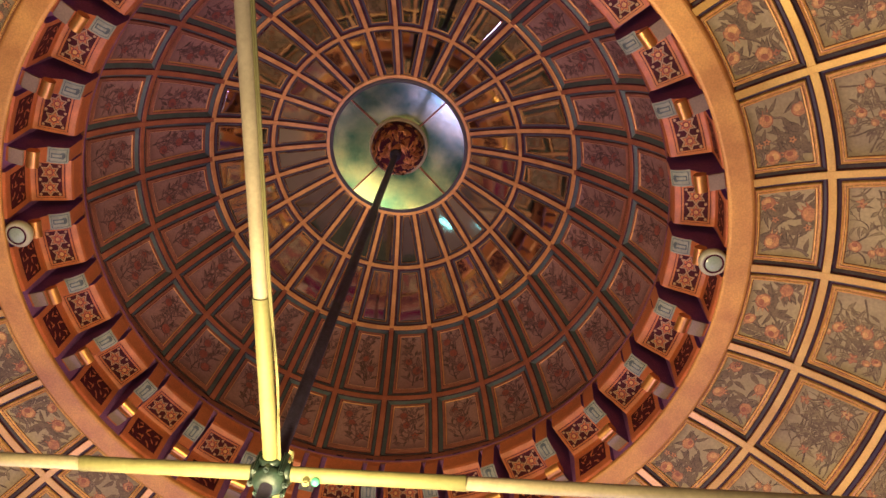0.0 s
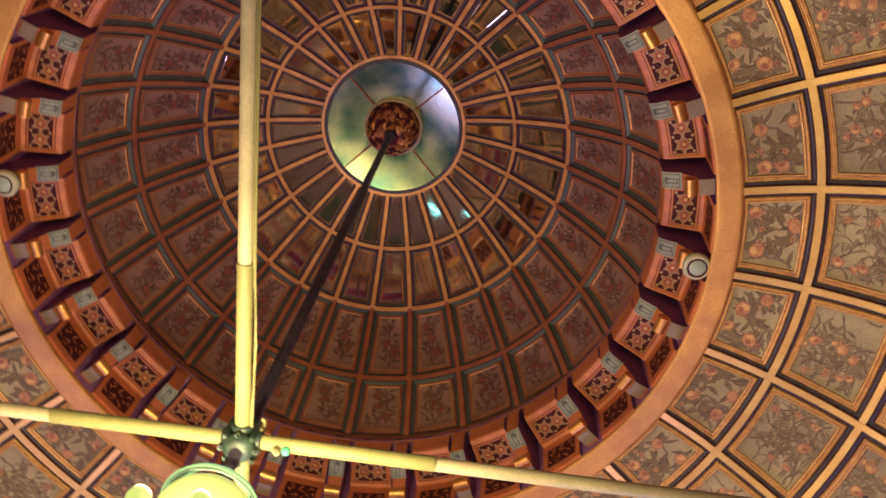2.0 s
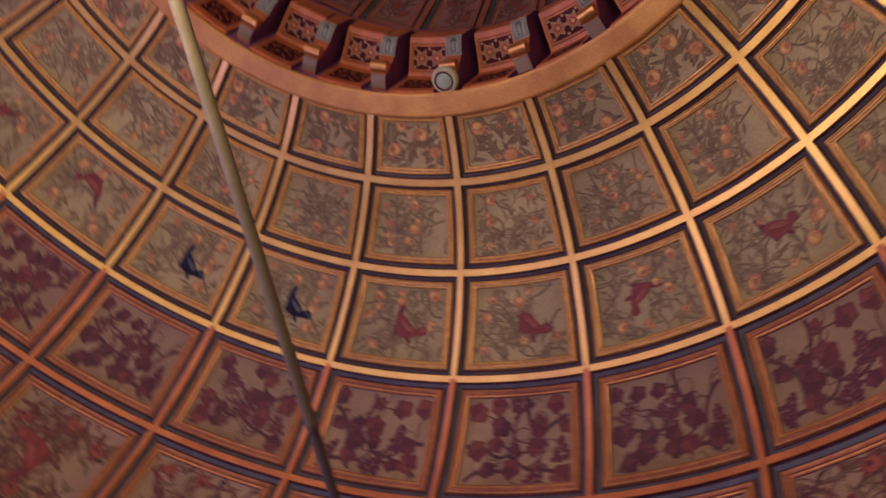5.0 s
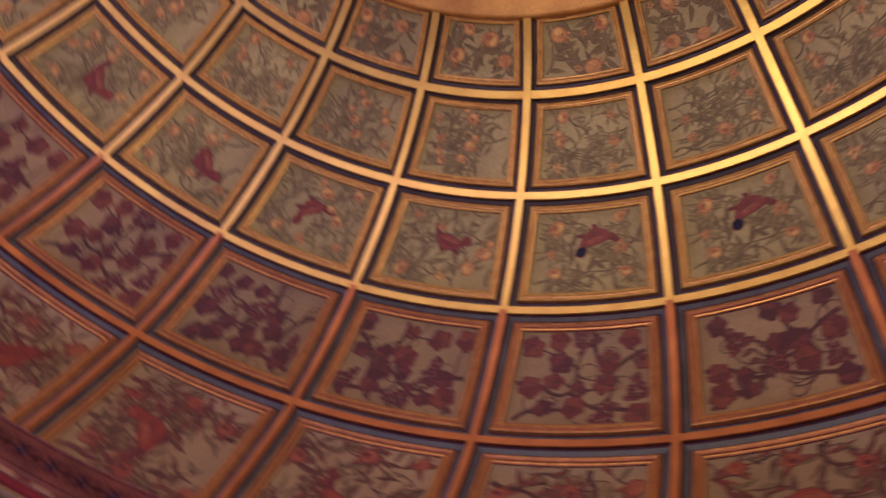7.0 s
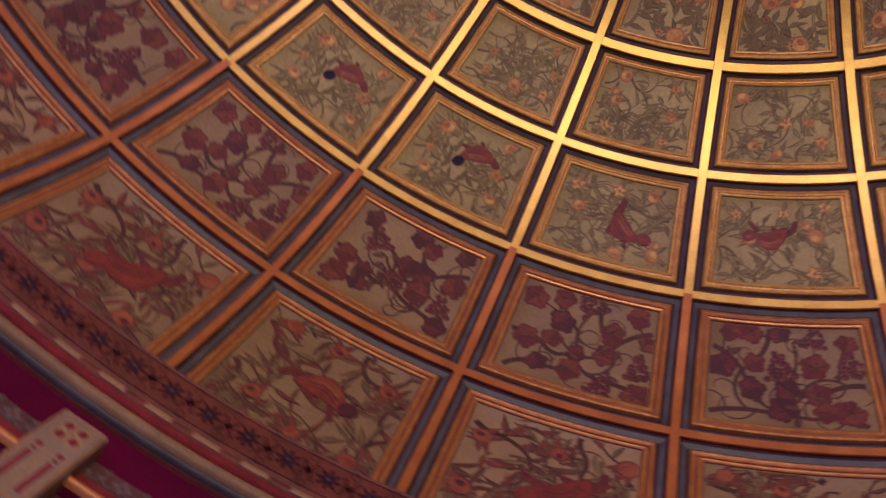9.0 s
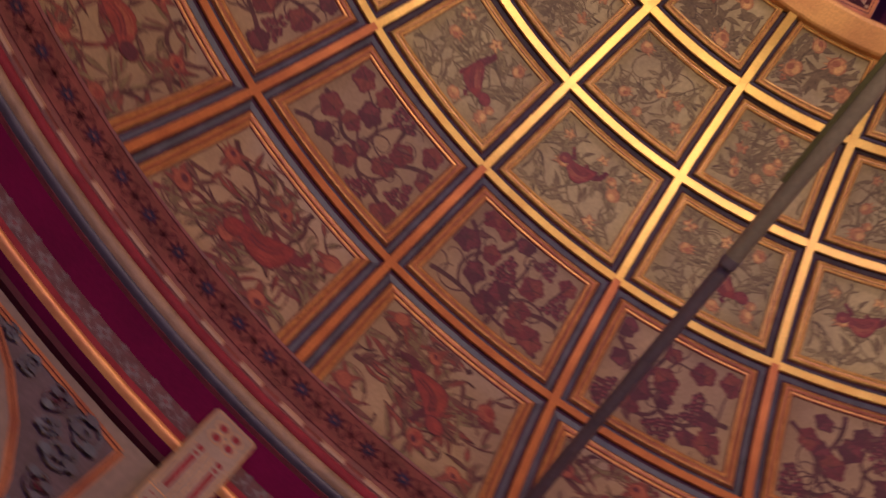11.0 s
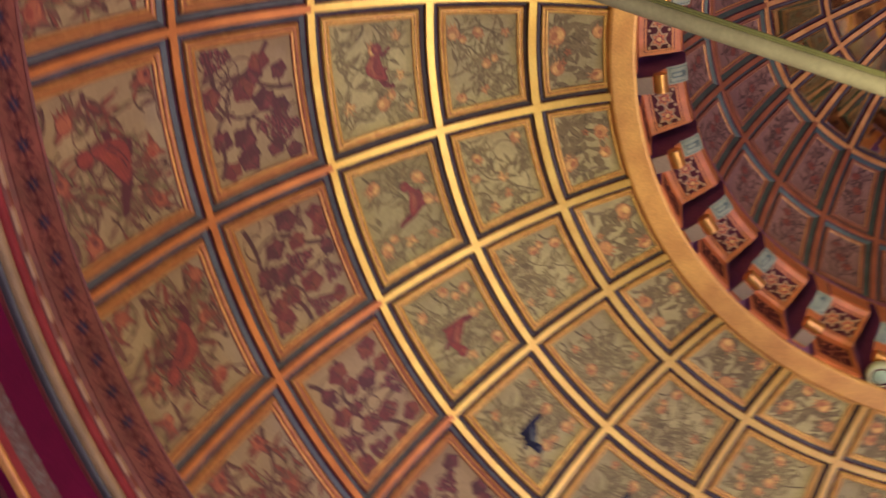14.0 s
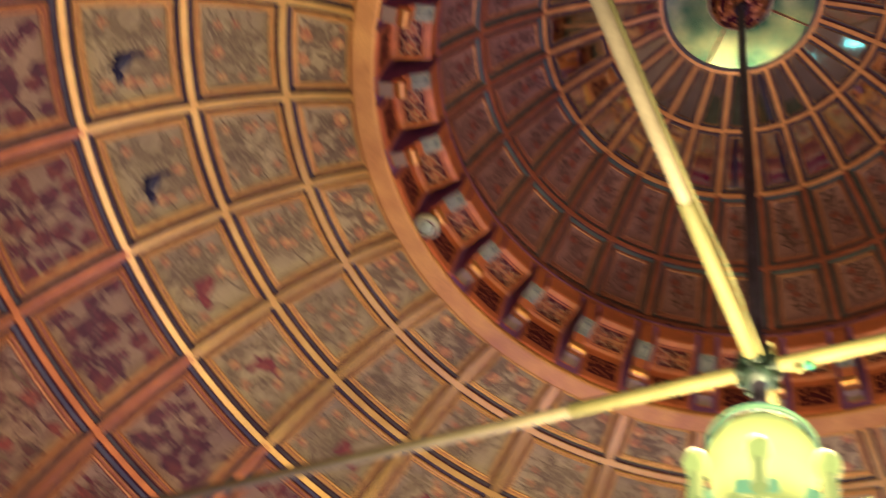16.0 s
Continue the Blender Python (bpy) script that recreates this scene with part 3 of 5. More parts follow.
        b.poly([at(0.80, t - 0.12), at(1.48, t * 1.6), at(0.80, t + 0.12)], lit)
    b.dot(x, y, r * 1.06, line, 14, r * 0.98, a)
    b.lift = 0.0002
    b.dot(*at(-0.02, 0.02), r * 0.92, body, 14, r * 0.84, a)
    b.lift = 0.0003
    b.dot(*at(-0.22, 0.26), r * 0.52, lit, 10, r * 0.40, a + 0.6)
    b.lift = 0.0004
    if heart and b.rnd.random() < 0.55:
        b.dot(*at(0.18, -0.22), r * 0.46, line, 10, r * 0.36, a)
        b.lift = 0.0005
        b.dot(*at(0.20, -0.22), r * 0.32, heart, 10, r * 0.24, a)
    else:
        b.stroke([at(0.7, -0.1), at(0.2, -0.34), at(-0.4, -0.3)], r * 0.05, r * 0.02, line)
    b.lift = 0.0


def petal_flower(b, x, y, r, line, lit):
    t0 = b.rnd.uniform(0, 6.3)
    for i in range(5):
        b.leaf(x, y, t0 + 1.2566 * i, r * 1.08, r * 0.42, line)
    for i in range(5):
        b.leaf(x, y, t0 + 1.2566 * i, r * 0.95, r * 0.27, lit)
    b.dot(x, y, r * 0.24, line, 8)


def grape_leaf_shape(b, x, y, a, r, dark, lit, vein):
    """A five-lobed vine leaf with a lighter side and veins."""
    def ring(q):
        out = []
        for i in range(30):
            t = 2 * math.pi * i / 30
            lobe = 1.0 - abs(math.sin(2.5 * t)) ** 1.4
            k = q * r * (0.82 + 0.22 * lobe) * (1.0 - 0.30 * (0.5 - 0.5 * math.cos(t)) ** 3) * (0.94 + 0.10 * (i % 2))
            out.append((x + k * math.cos(t + a), y + k * math.sin(t + a)))
        return out
    full = ring(1.0)
    b.poly(full, dark)
    side = ring(0.82)
    start = b.rnd.choice((0, 15))
    b.lift = 0.0003
    b.poly([(x, y)] + [side[(start + i) % 30] for i in range(15)], lit)
    b.lift = 0.0005
    for t in (0.0, 1.2566, -1.2566, 2.5, -2.5):
        b.stroke([(x, y), (x + 0.42 * r * math.cos(t + a), y + 0.42 * r * math.sin(t + a)), (x + 0.78 * r * math.cos(t + a + 0.06), y + 0.78 * r * math.sin(t + a + 0.06))], r * 0.035, r * 0.012, vein)
    b.lift = 0.0


def grape_bunch(b, x, y, a, L, dark, mid, lit):
    """A tapering bunch of round grapes, each with a lit side."""
    ca, sa = math.cos(a), math.sin(a)
    g = L * 0.112
    rows = 7
    for i in range(rows):
        u = i / (rows - 1)
        k = max(1, round(4.4 * (1 - u) ** 0.7 + 0.3))
        for j in range(k):
            du, dv = L * (u - 0.35) + b.rnd.uniform(-0.6, 0.6) * g, (j - (k - 1) / 2) * g * 1.95 + b.rnd.uniform(-0.5, 0.5) * g
            px, py = x + ca * du - sa * dv, y + sa * du + ca * dv
            b.dot(px, py, g * 1.10, dark, 8)
            b.dot(px + 0.10 * g, py + 0.15 * g, g * 0.78, mid, 8)
            if b.rnd.random() < 0.8:
                b.dot(px + 0.3 * g, py + 0.35 * g, g * 0.36, lit, 6)


def figure_shape(b, x, y, a, big, body, head, lit, dark):
    """A plain rounded silhouette: a plump bowed body, a round end and a soft trailing tail."""
    ca, sa = math.cos(a), math.sin(a)
    r = b.rnd
    bow = r.choice((-1, 1)) * r.uniform(0.25, 0.6)

    def at(u, v):
        v = v + bow * (1 - u * u)
        return x + big * (ca * u - sa * v), y + big * (sa * u + ca * v)

    def limb(pts, w0, w1, mat):
        b.stroke([at(*p) for p in pts], big * w0, big * w1, mat)
    tail = [(-0.75 - 0.75 * t, 0.05 + 0.55 * math.sin(2.7 * t) * t) for t in (i / 9 for i in range(10))]
    limb(tail, 0.27, 0.13, dark)
    limb([(u + 0.02, v + 0.03) for u, v in tail[:9]], 0.20, 0.08, body)
    for u, lean in ((-0.45, 0.25), (0.5, 0.4)):
        leg = [(u + lean * t * t, -0.20 - 0.50 * t) for t in (0, 0.25, 0.5, 0.75, 1.0)]
        limb(leg, 0.20, 0.10, dark)
        limb([(p + 0.015, q) for p, q in leg], 0.14, 0.06, body)
    n = 14

    def hull(k, mat):
        us = [-1 + 2 * i / n for i in range(n + 1)]
        fat = [(0.50 + 0.10 * math.cos(2.4 * u + 0.8)) * math.sqrt(max(0.04, 1 - (u * 0.97) ** 2)) for u in us]
        b.put([at(u * k, f * k) for u, f in zip(us, fat)] + [at(u * k, -f * k * 0.85) for u, f in zip(us, fat)], [(i, i + 1, n + 2 + i, n + 1 + i) for i in range(n)], mat)
    hull(1.03, dark)
    b.lift = 0.0004
    hull(0.95, body)
    b.lift = 0.0008
    for k in range(4):
        limb([(u, 0.30 - 0.16 * k + 0.08 * math.cos(3 * u)) for u in (-0.65, -0.4, -0.1, 0.2, 0.5)], 0.02, 0.045, lit if k < 2 else dark)
    limb([(u, 0.20 * math.cos(u)) for u in (-0.5, -0.2, 0.1, 0.4)], 0.06, 0.12, lit)
    b.lift = 0.0010
    hx, hy = at(1.00, 0.24)
    b.dot(hx, hy, big * 0.38, dark, 14, big * 0.33, a + 0.4)
    b.lift = 0.0013
    b.dot(hx, hy, big * 0.33, head, 14, big * 0.28, a + 0.4)
    b.lift = 0.0016
    px, py = at(1.02, 0.32)
    b.dot(px, py, big * 0.15, lit if head == body else head, 10, big * 0.11, a)
    b.lift = 0.0


def knotted_vine(cell, half, depth, seed, unit):
    """Pale outlined branches knotted in loops, dark olive leaves and a few orange fruit."""
    b = Brush(cell, half, depth, seed)
    r = b.rnd
    hx, hy = half[:2]
    s = r.choice((-1, 1))
    lines = []
    for x, y, a, L, bends in ((-0.95 * s, 0.9, -0.8 if s > 0 else -2.3, 2.6, (0.9, -2.2, 1.6)), (0.95 * s, 0.5, 3.5 if s > 0 else -0.4, 2.4, (-1.2, 2.4, 1.2)), (0.1, 0.98, -1.5, 2.2, (1.5, -2.8, 1.4)), (-0.9, -0.6, 0.5, 2.2, (1.2, -2.6)), (0.9, -0.9, 2.2, 2.0, (1.6, -1.8))):
        pts, _ = wave(b, x * hx, y * hy, a + r.uniform(-0.4, 0.4), L * hy, [q * r.uniform(0.7, 1.25) for q in bends], 22)
        lines.append(pts)
        b.stroke(pts, unit * 0.100, unit * 0.060, "stem")
    for pts in lines:
        b.stroke(pts, unit * 0.050, unit * 0.024, "olive_lit")
    spots = [(p, q) for pts in lines for p, q in zip(pts[1:], pts) if b.inside(*p, 0.9)]
    for p, q in r.sample(spots, min(58, len(spots))):
        a = math.atan2(p[1] - q[1], p[0] - q[0]) + r.choice((-1, 1)) * r.uniform(0.5, 1.4)
        two_tone_leaf(b, *p, a, unit * r.uniform(0.75, 1.35), unit * r.uniform(0.15, 0.24), r.choice(("stem", "olive", "stem")), r.choice(("olive", "leaf")), r.uniform(-0.6, 0.6))
    for i in range(r.choice((2, 3, 3, 4))):
        x, y = ((i % 2) - 0.5 + r.uniform(-0.25, 0.25)) * 1.1 * hx, ((i // 2) - 0.5 + r.uniform(-0.3, 0.3)) * 1.1 * hy
        for k in range(3):
            two_tone_leaf(b, x, y, r.uniform(0, 6.3), unit * 1.1, unit * 0.2, "stem", "olive", r.uniform(-0.5, 0.5))
        pomegranate(b, x, y, r.uniform(0, 6.3), unit * r.uniform(0.42, 0.58), "fruit_line", "orange", "fruit_lit" if r.random() < 0.5 else "orange", "fruit_line")
    for i in range(4):
        p, q = r.choice(spots)
        petal_flower(b, *p, unit * 0.30, "stem", r.choice(("orange", "olive_lit", "fruit_line")))
    return b.mb


def fruit_vine(cell, half, depth, seed, unit, figure=None):
    """Faded curling branches with slender leaves and pale orange fruit; figure: a plain silhouette among them."""
    b = Brush(cell, half, depth, seed)
    r = b.rnd
    hx, hy = half[:2]
    lines = []
    for x, y, a in ((-0.95, 0.9, -0.8), (0.95, 0.8, -2.3), (-0.3, 0.98, -1.6), (0.4, 0.98, -1.5), (-0.95, -0.2, 0.2), (0.95, -0.4, 2.9), (-0.8, -0.95, 0.9), (0.5, -0.95, 1.7), (0.95, 0.2, 3.3)):
        pts, _ = wave(b, x * hx, y * hy, a + r.uniform(-0.4, 0.4), r.uniform(1.2, 2.1) * hy, [r.uniform(-1.9, 1.9) for _ in range(3)], 18)
        b.stroke(pts, unit * 0.060, unit * 0.022, r.choice(("haze_stem", "haze_stem", "stem")))
        lines.append(pts)
    spots = [(p, q) for pts in lines for p, q in zip(pts[1:], pts) if b.inside(*p, 0.92)]
    for p, q in r.sample(spots, min(36, len(spots))):
        a = math.atan2(p[1] - q[1], p[0] - q[0]) + r.choice((-1, 1)) * r.uniform(0.3, 1.2)
        pts, a2 = b.curl(*p, a, unit * r.uniform(0.7, 1.5), r.uniform(-2.2, 2.2), 7)
        b.stroke(pts, unit * 0.036, unit * 0.016, "haze_stem")
        for k in (3, 5, 7):
            two_tone_leaf(b, *pts[k], a2 + r.uniform(-1.1, 1.1), unit * r.uniform(0.55, 0.95), unit * r.uniform(0.09, 0.14), r.choice(("haze_stem", "leaf", "leaf")), r.choice(("haze_leaf", "leaf", "haze_leaf")), r.uniform(-0.6, 0.6))
    cells = [(i, j) for i in range(3) for j in range(3)]
    if figure:
        x0, y0, a = r.uniform(-0.3, 0.3) * hx, r.uniform(-0.25, 0.15) * hy, r.choice((0, math.pi)) + r.uniform(-0.9, 0.9)
        figure_shape(b, x0, y0, a, unit * figure[1], figure[0], figure[2] or figure[0], "figure_lit" if figure[0] != "navy" else "slate", "grape_leaf" if figure[0] != "navy" else "navy")
        cells = [c for c in cells if c != (1, 1)]
    for i, j in r.sample(cells, 6):
        x, y = (i - 1 + r.uniform(-0.25, 0.25)) * 0.66 * hx, (j - 1 + r.uniform(-0.25, 0.25)) * 0.66 * hy
        for k in range(3):
            two_tone_leaf(b, x, y, r.uniform(0, 6.3), unit * 0.8, unit * 0.13, "haze_stem", "haze_leaf", r.uniform(-0.5, 0.5))
        if r.random() < 0.62:
            pomegranate(b, x, y, r.uniform(0, 6.3), unit * r.uniform(0.26, 0.38), "fruit_line", "orange", "fruit_lit", "fruit_line")
            if r.random() < 0.4:
                pomegranate(b, x + unit * r.uniform(-0.6, 0.6), y - unit * 0.5, r.uniform(0, 6.3), unit * 0.22, "fruit_line", "orange", "fruit_lit", None)
        else:
            petal_flower(b, x, y, unit * r.uniform(0.28, 0.40), "fruit_line", r.choice(("orange", "fruit_lit")))
    return b.mb


def grape_vine(cell, half, depth, seed, unit):
    """A stout looping vine with lobed plum leaves, tendrils and bunches of grapes."""
    b = Brush(cell, half, depth, seed)
    r = b.rnd
    hx, hy = half[:2]
    s = r.choice((-1, 1))
    mains = [(-0.97 * s, 0.85, -0.5, 2.5, (0.4, -1.6, 1.8)), (0.97 * s, 0.15, 3.4, 2.2, (-0.8, 1.9, -0.8)), (-0.2 * s, -0.97, 1.5, 2.0, (0.9, -2.4)), (-0.97 * s, -0.5, 0.3, 1.9, (0.9, -1.5)), (0.9 * s, 0.95, -2.2, 1.5, (-1.0, 1.8))]
    spots = []
    for x, y, a, L, bends in mains:
        a = a if s > 0 else math.pi - a
        pts, _ = wave(b, x * hx, y * hy, a + r.uniform(-0.2, 0.2), L * hy, [q * s * r.uniform(0.7, 1.3) for q in bends], 20)
        b.stroke(pts, unit * 0.075, unit * 0.034, "vine")
        b.stroke([(p + unit * 0.012, q + unit * 0.015) for p, q in pts], unit * 0.030, unit * 0.008, "willow")
        spots += [p for p in pts[2:] if b.inside(*p, 0.9)]
    for x, y in r.sample(spots, min(len(spots), 14)):
        pts, _ = b.curl(x, y, r.uniform(0, 6.3), unit * r.uniform(0.9, 1.6), r.choice((-1, 1)) * r.uniform(3.0, 6.5), 12)
        b.stroke(pts, unit * 0.028, unit * 0.012, "vine")
    grid = [(gx, gy) for gx in (-0.80, -0.40, 0.0, 0.40, 0.80) for gy in (-0.74, -0.25, 0.25, 0.74)]
    r.shuffle(grid)
    hot = r.random() < 0.5
    for i, (gx, gy) in enumerate(grid[:16]):
        x, y = (gx + r.uniform(-0.10, 0.10)) * hx, (gy + r.uniform(-0.14, 0.14)) * hy
        if i < 3:
            grape_bunch(b, x, y, -1.57 + r.uniform(-0.7, 0.7), unit * r.uniform(0.62, 0.85), "grape_leaf_b", "grape", "grape_lit")
        else:
            nx, ny = min(spots, key=lambda p: (p[0] - x) ** 2 + (p[1] - y) ** 2)
            b.stroke([(nx, ny), ((nx + x) / 2 + unit * 0.06, (ny + y) / 2), (x, y)], unit * 0.03, unit * 0.02, "vine")
            warm = r.random() < (0.6 if hot else 0.3)
            grape_leaf_shape(b, x, y, r.uniform(0, 6.3), unit * r.uniform(0.29, 0.45), "grape_leaf" if warm else "grape_leaf_b", "leaf_lit" if warm else "grape", "vine")
    for i in range(6):
        x, y = r.choice(spots)
        two_tone_leaf(b, x, y, r.uniform(0, 6.3), unit * r.uniform(0.3, 0.5), unit * 0.10, "grape_leaf_b", "willow", r.uniform(-0.5, 0.5))
    return b.mb


def branch_panel(cell, half, depth, seed, unit):
    """Knotted branches with willow leaves and rust fruit round one large plain silhouette."""
    b = Brush(cell, half, depth, seed)
    r = b.rnd
    hx, hy = half[:2]
    spots = []
    for x, y, a, L in ((-0.95, 0.95, -0.7, 2.3), (0.95, 0.9, -2.4, 2.1), (-0.95, -0.4, 0.4, 2.0), (0.95, -0.7, 2.6, 1.9), (0.1, 0.97, -1.7, 1.7), (-0.3, -0.97, 1.2, 1.6), (0.95, 0.2, 3.0, 1.5)):
        bends = [r.choice((-1, 1)) * r.uniform(0.5, 1.5) for _ in range(5)]
        pts, _ = wave(b, x * hx, y * hy, a + r.uniform(-0.3, 0.3), L * hy, bends, 20)
        b.stroke(pts, unit * 0.085, unit * 0.028, r.choice(("vine", "vine", "grape_leaf")))
        b.stroke([(p + unit * 0.012, q + unit * 0.016) for p, q in pts], unit * 0.034, unit * 0.008, "willow")
        spots += [(p, q) for p, q in zip(pts[1:], pts) if b.inside(*p, 0.93)]
    for (p, q) in r.sample(spots, min(len(spots), 56)):
        a = math.atan2(p[1] - q[1], p[0] - q[0]) + r.choice((-1, 1)) * r.uniform(0.35, 1.2)
        two_tone_leaf(b, *p, a, unit * r.uniform(0.55, 1.05), unit * r.uniform(0.075, 0.115), r.choice(("vine", "willow", "grape_leaf")), r.choice(("willow", "leaf", "leaf", "leaf_lit")), r.uniform(-0.8, 0.8))
    for i in range(18):
        p, q = r.choice(spots)
        pts, a2 = b.curl(*p, r.uniform(0, 6.3), unit * r.uniform(0.8, 1.5), r.choice((-1, 1)) * r.uniform(1.0, 3.0), 9)
        b.stroke(pts, unit * 0.034, unit * 0.014, "willow")
        for k in (4, 6, 9):
            two_tone_leaf(b, *pts[k], a2 + r.uniform(-1.0, 1.0), unit * r.uniform(0.4, 0.7), unit * 0.07, "willow", "leaf", r.uniform(-0.8, 0.8))
    for gx in range(5):
        for gy in range(4):
            x, y = ((gx + 0.5) / 2.5 - 1 + r.uniform(-0.12, 0.12)) * 0.92 * hx, ((gy + 0.5) / 2 - 1 + r.uniform(-0.14, 0.14)) * 0.92 * hy
            pts, a2 = b.curl(x, y, r.uniform(0, 6.3), unit * r.uniform(0.5, 0.9), r.choice((-1, 1)) * r.uniform(0.6, 2.4), 6)
            b.stroke(pts, unit * 0.038, unit * 0.016, r.choice(("vine", "willow")))
            for k in (2, 4, 6):
                two_tone_leaf(b, *pts[k], a2 + (-1) ** (k // 2) * r.uniform(0.3, 1.1), unit * r.uniform(0.45, 0.8), unit * r.uniform(0.07, 0.10), r.choice(("vine", "willow")), r.choice(("willow", "willow", "leaf", "leaf_lit")), r.uniform(-0.7, 0.7))
    for i in range(6):
        x, y = ((i % 3) - 1 + r.uniform(-0.25, 0.25)) * 0.72 * hx, ((i // 3) * 1.3 - 0.65 + r.uniform(-0.2, 0.2)) * hy
        for k in range(4):
            two_tone_leaf(b, x, y, r.uniform(0, 6.3), unit * 0.58, unit * 0.10, "willow", "leaf_lit", r.uniform(-0.5, 0.5))
        pomegranate(b, x, y, r.uniform(0, 6.3), unit * r.uniform(0.20, 0.30), "grape_leaf", "figure_lit", r.choice(("figure_lit", "figure_lit", "figure_red")), "grape_leaf_b")
    x, y, a, big = r.uniform(-0.2, 0.2) * hx, r.uniform(-0.12, 0.15) * hy, r.choice((0, math.pi)) + r.uniform(-0.9, 0.9), unit * r.uniform(0.66, 0.84)
    body = r.choice(("figure_red", "figure_red", "russet", "crimson"))
    figure_shape(b, x, y, a, big, body, r.choice(("grape_leaf_b", body, body)), "figure_lit" if body == "figure_red" else "figure_red", "grape_leaf" if body != "crimson" else "grape_leaf_b")
    for i in range(4):
        two_tone_leaf(b, x + r.uniform(-1.3, 1.3) * big, y + r.uniform(-1, 1) * big, r.uniform(0, 6.3), unit * 0.7, unit * 0.08, "willow", "leaf", r.uniform(-0.6, 0.6))
    return b.mb


# ---- room below the domes ----
def build_room():
    mb = Mesh()
    revolve(mb, [(0.001, FLOOR), (3.3, FLOOR)], "floor", 84)
    revolve(mb, [(3.3, FLOOR - 0.1), (0.001, FLOOR - 0.1)], "floor", 84)
    single("floor", mb, "grey-green carpeted floor of the round room", "floor", kind="structure")
    # round wall, with openings cut through it for the added fill lamps
    mb = Mesh()
    top = Z0 + 1.56
    spans = []
    edges = sorted([(radians(w[0]), math.asin((w[3] / 2 + 0.02) / 3.1), w[4] / 2 + 0.05) for w in FILL_LAMPS])
    a = 0.0
    for w, half, up in edges:
        spans.append((a, w - half, FLOOR, top))
        spans.append((w - half, w + half, FLOOR, 1.75 - up))
        spans.append((w - half, w + half, 1.75 + up, top))
        a = w + half
    spans.append((a, 2 * math.pi, FLOOR, top))
    for a0, a1, z0, z1 in spans:
        n = max(2, int((a1 - a0) / 0.05))
        revolve(mb, [(3.10, z0), (3.10, z1), (3.28, z1), (3.28, z0), (3.10, z0)], "wall", n, a0, a1, smooth=False)
    single("wall", mb, "cream plastered round wall under the dome", "wall", kind="structure")


def build_cornice():
    """The mouldings between the wall and the lower dome."""
    def band(name, prof, mat, label, smooth=False):
        mb = Mesh()
        revolve(mb, [(r, z + Z0) for r, z in prof], mat, 168, smooth=smooth)
        return single(name, mb, label, "moulding", "cornice mouldings", "structure")
    frieze = band("trim_frieze", [(3.020, 1.990), (3.024, 1.984), (3.046, 1.870), (3.052, 1.855), (3.07, 1.855)], "brown", "brown painted frieze with dark flowers under the dome")
    red = band("trim_brown_moulding", [(3.07, 1.856), (3.046, 1.852), (3.040, 1.842), (3.044, 1.828), (3.056, 1.822)], "brown", "brown moulding with cream dashes", True)
    band("trim_red_moulding", [(3.050, 1.8275), (3.044, 1.822), (3.041, 1.810), (3.049, 1.799), (3.07, 1.797)], "scarlet", "scarlet rounded moulding", True)
    band("trim_tan_moulding", [(3.07, 1.798), (3.050, 1.795), (3.045, 1.780), (3.052, 1.765), (3.07, 1.762)], "tan", "thin tan moulding", True)
    band("trim_slate_moulding", [(3.07, 1.763), (3.060, 1.761), (3.055, 1.755), (3.056, 1.748), (3.064, 1.743), (3.09, 1.742)], "blue", "slate blue rounded moulding", True)
    band("trim_wine_band", [(3.09, 1.737), (3.0805, 1.733), (3.086, 1.632)], "wine", "deep wine red painted band")
    band("trim_brick_line", [(3.09, 1.743), (3.072, 1.741), (3.070, 1.736), (3.0805, 1.732)], "grape_leaf", "thin brick red line over the wine red band")
    flor = band("trim_floral_band", [(3.0862, 1.634), (3.084, 1.630), (3.084, 1.572)], "mauve", "mauve band with pale grey blossoms")
    band("trim_red_line", [(3.084, 1.574), (3.078, 1.570), (3.076, 1.545), (3.082, 1.542)], "scarlet", "narrow red line above the gilt roll")
    prof = [(3.086 - 0.002 - 0.034 * math.sin(math.pi * i / 10), 1.545 - 0.055 * i / 10) for i in range(11)]
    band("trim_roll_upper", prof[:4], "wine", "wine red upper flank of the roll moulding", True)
    band("trim_gilt_roll", prof[3:9], "roll", "gilded half-round roll moulding", True)
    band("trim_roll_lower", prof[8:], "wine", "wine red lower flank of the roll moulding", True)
    # maroon strip drawn for the line of shade below the roll
    band("trim_dark_line", [(3.086, 1.492), (3.080, 1.488), (3.084, 1.474), (3.105, 1.472)], "maroon", "maroon strip coloured as the shade under the gilt roll")

    # ornaments painted on the bands, one bay each
    def on(prof0, prof1, u, v, lift):
        """u: angle, v: 0..1 along the slope."""
        r, z = prof0[0] + (prof1[0] - prof0[0]) * v, prof0[1] + (prof1[1] - prof0[1]) * v
        return ((r - lift) * math.cos(u), (r - lift) * math.sin(u), z + Z0)

    def flower(mb, p0, p1, u, v, rad, mat, petals=8, inner=0.35, lift=0.0015, turn=0.0):
        h = math.hypot(p1[0] - p0[0], p1[1] - p0[1])
        pts = [on(p0, p1, u, v, lift)]
        for i in range(petals * 4):
            t = 2 * math.pi * i / (petals * 4) + turn
            k = rad * (inner + (1 - inner) * (0.5 + 0.5 * math.cos(petals * t)))
            pts.append(on(p0, p1, u + k * math.cos(t) / p0[0], v + k * math.sin(t) / h, lift))
        k = len(pts) - 1
        mb.add(pts, [(0, 1 + i, 1 + (i + 1) % k) for i in range(k)], mat)

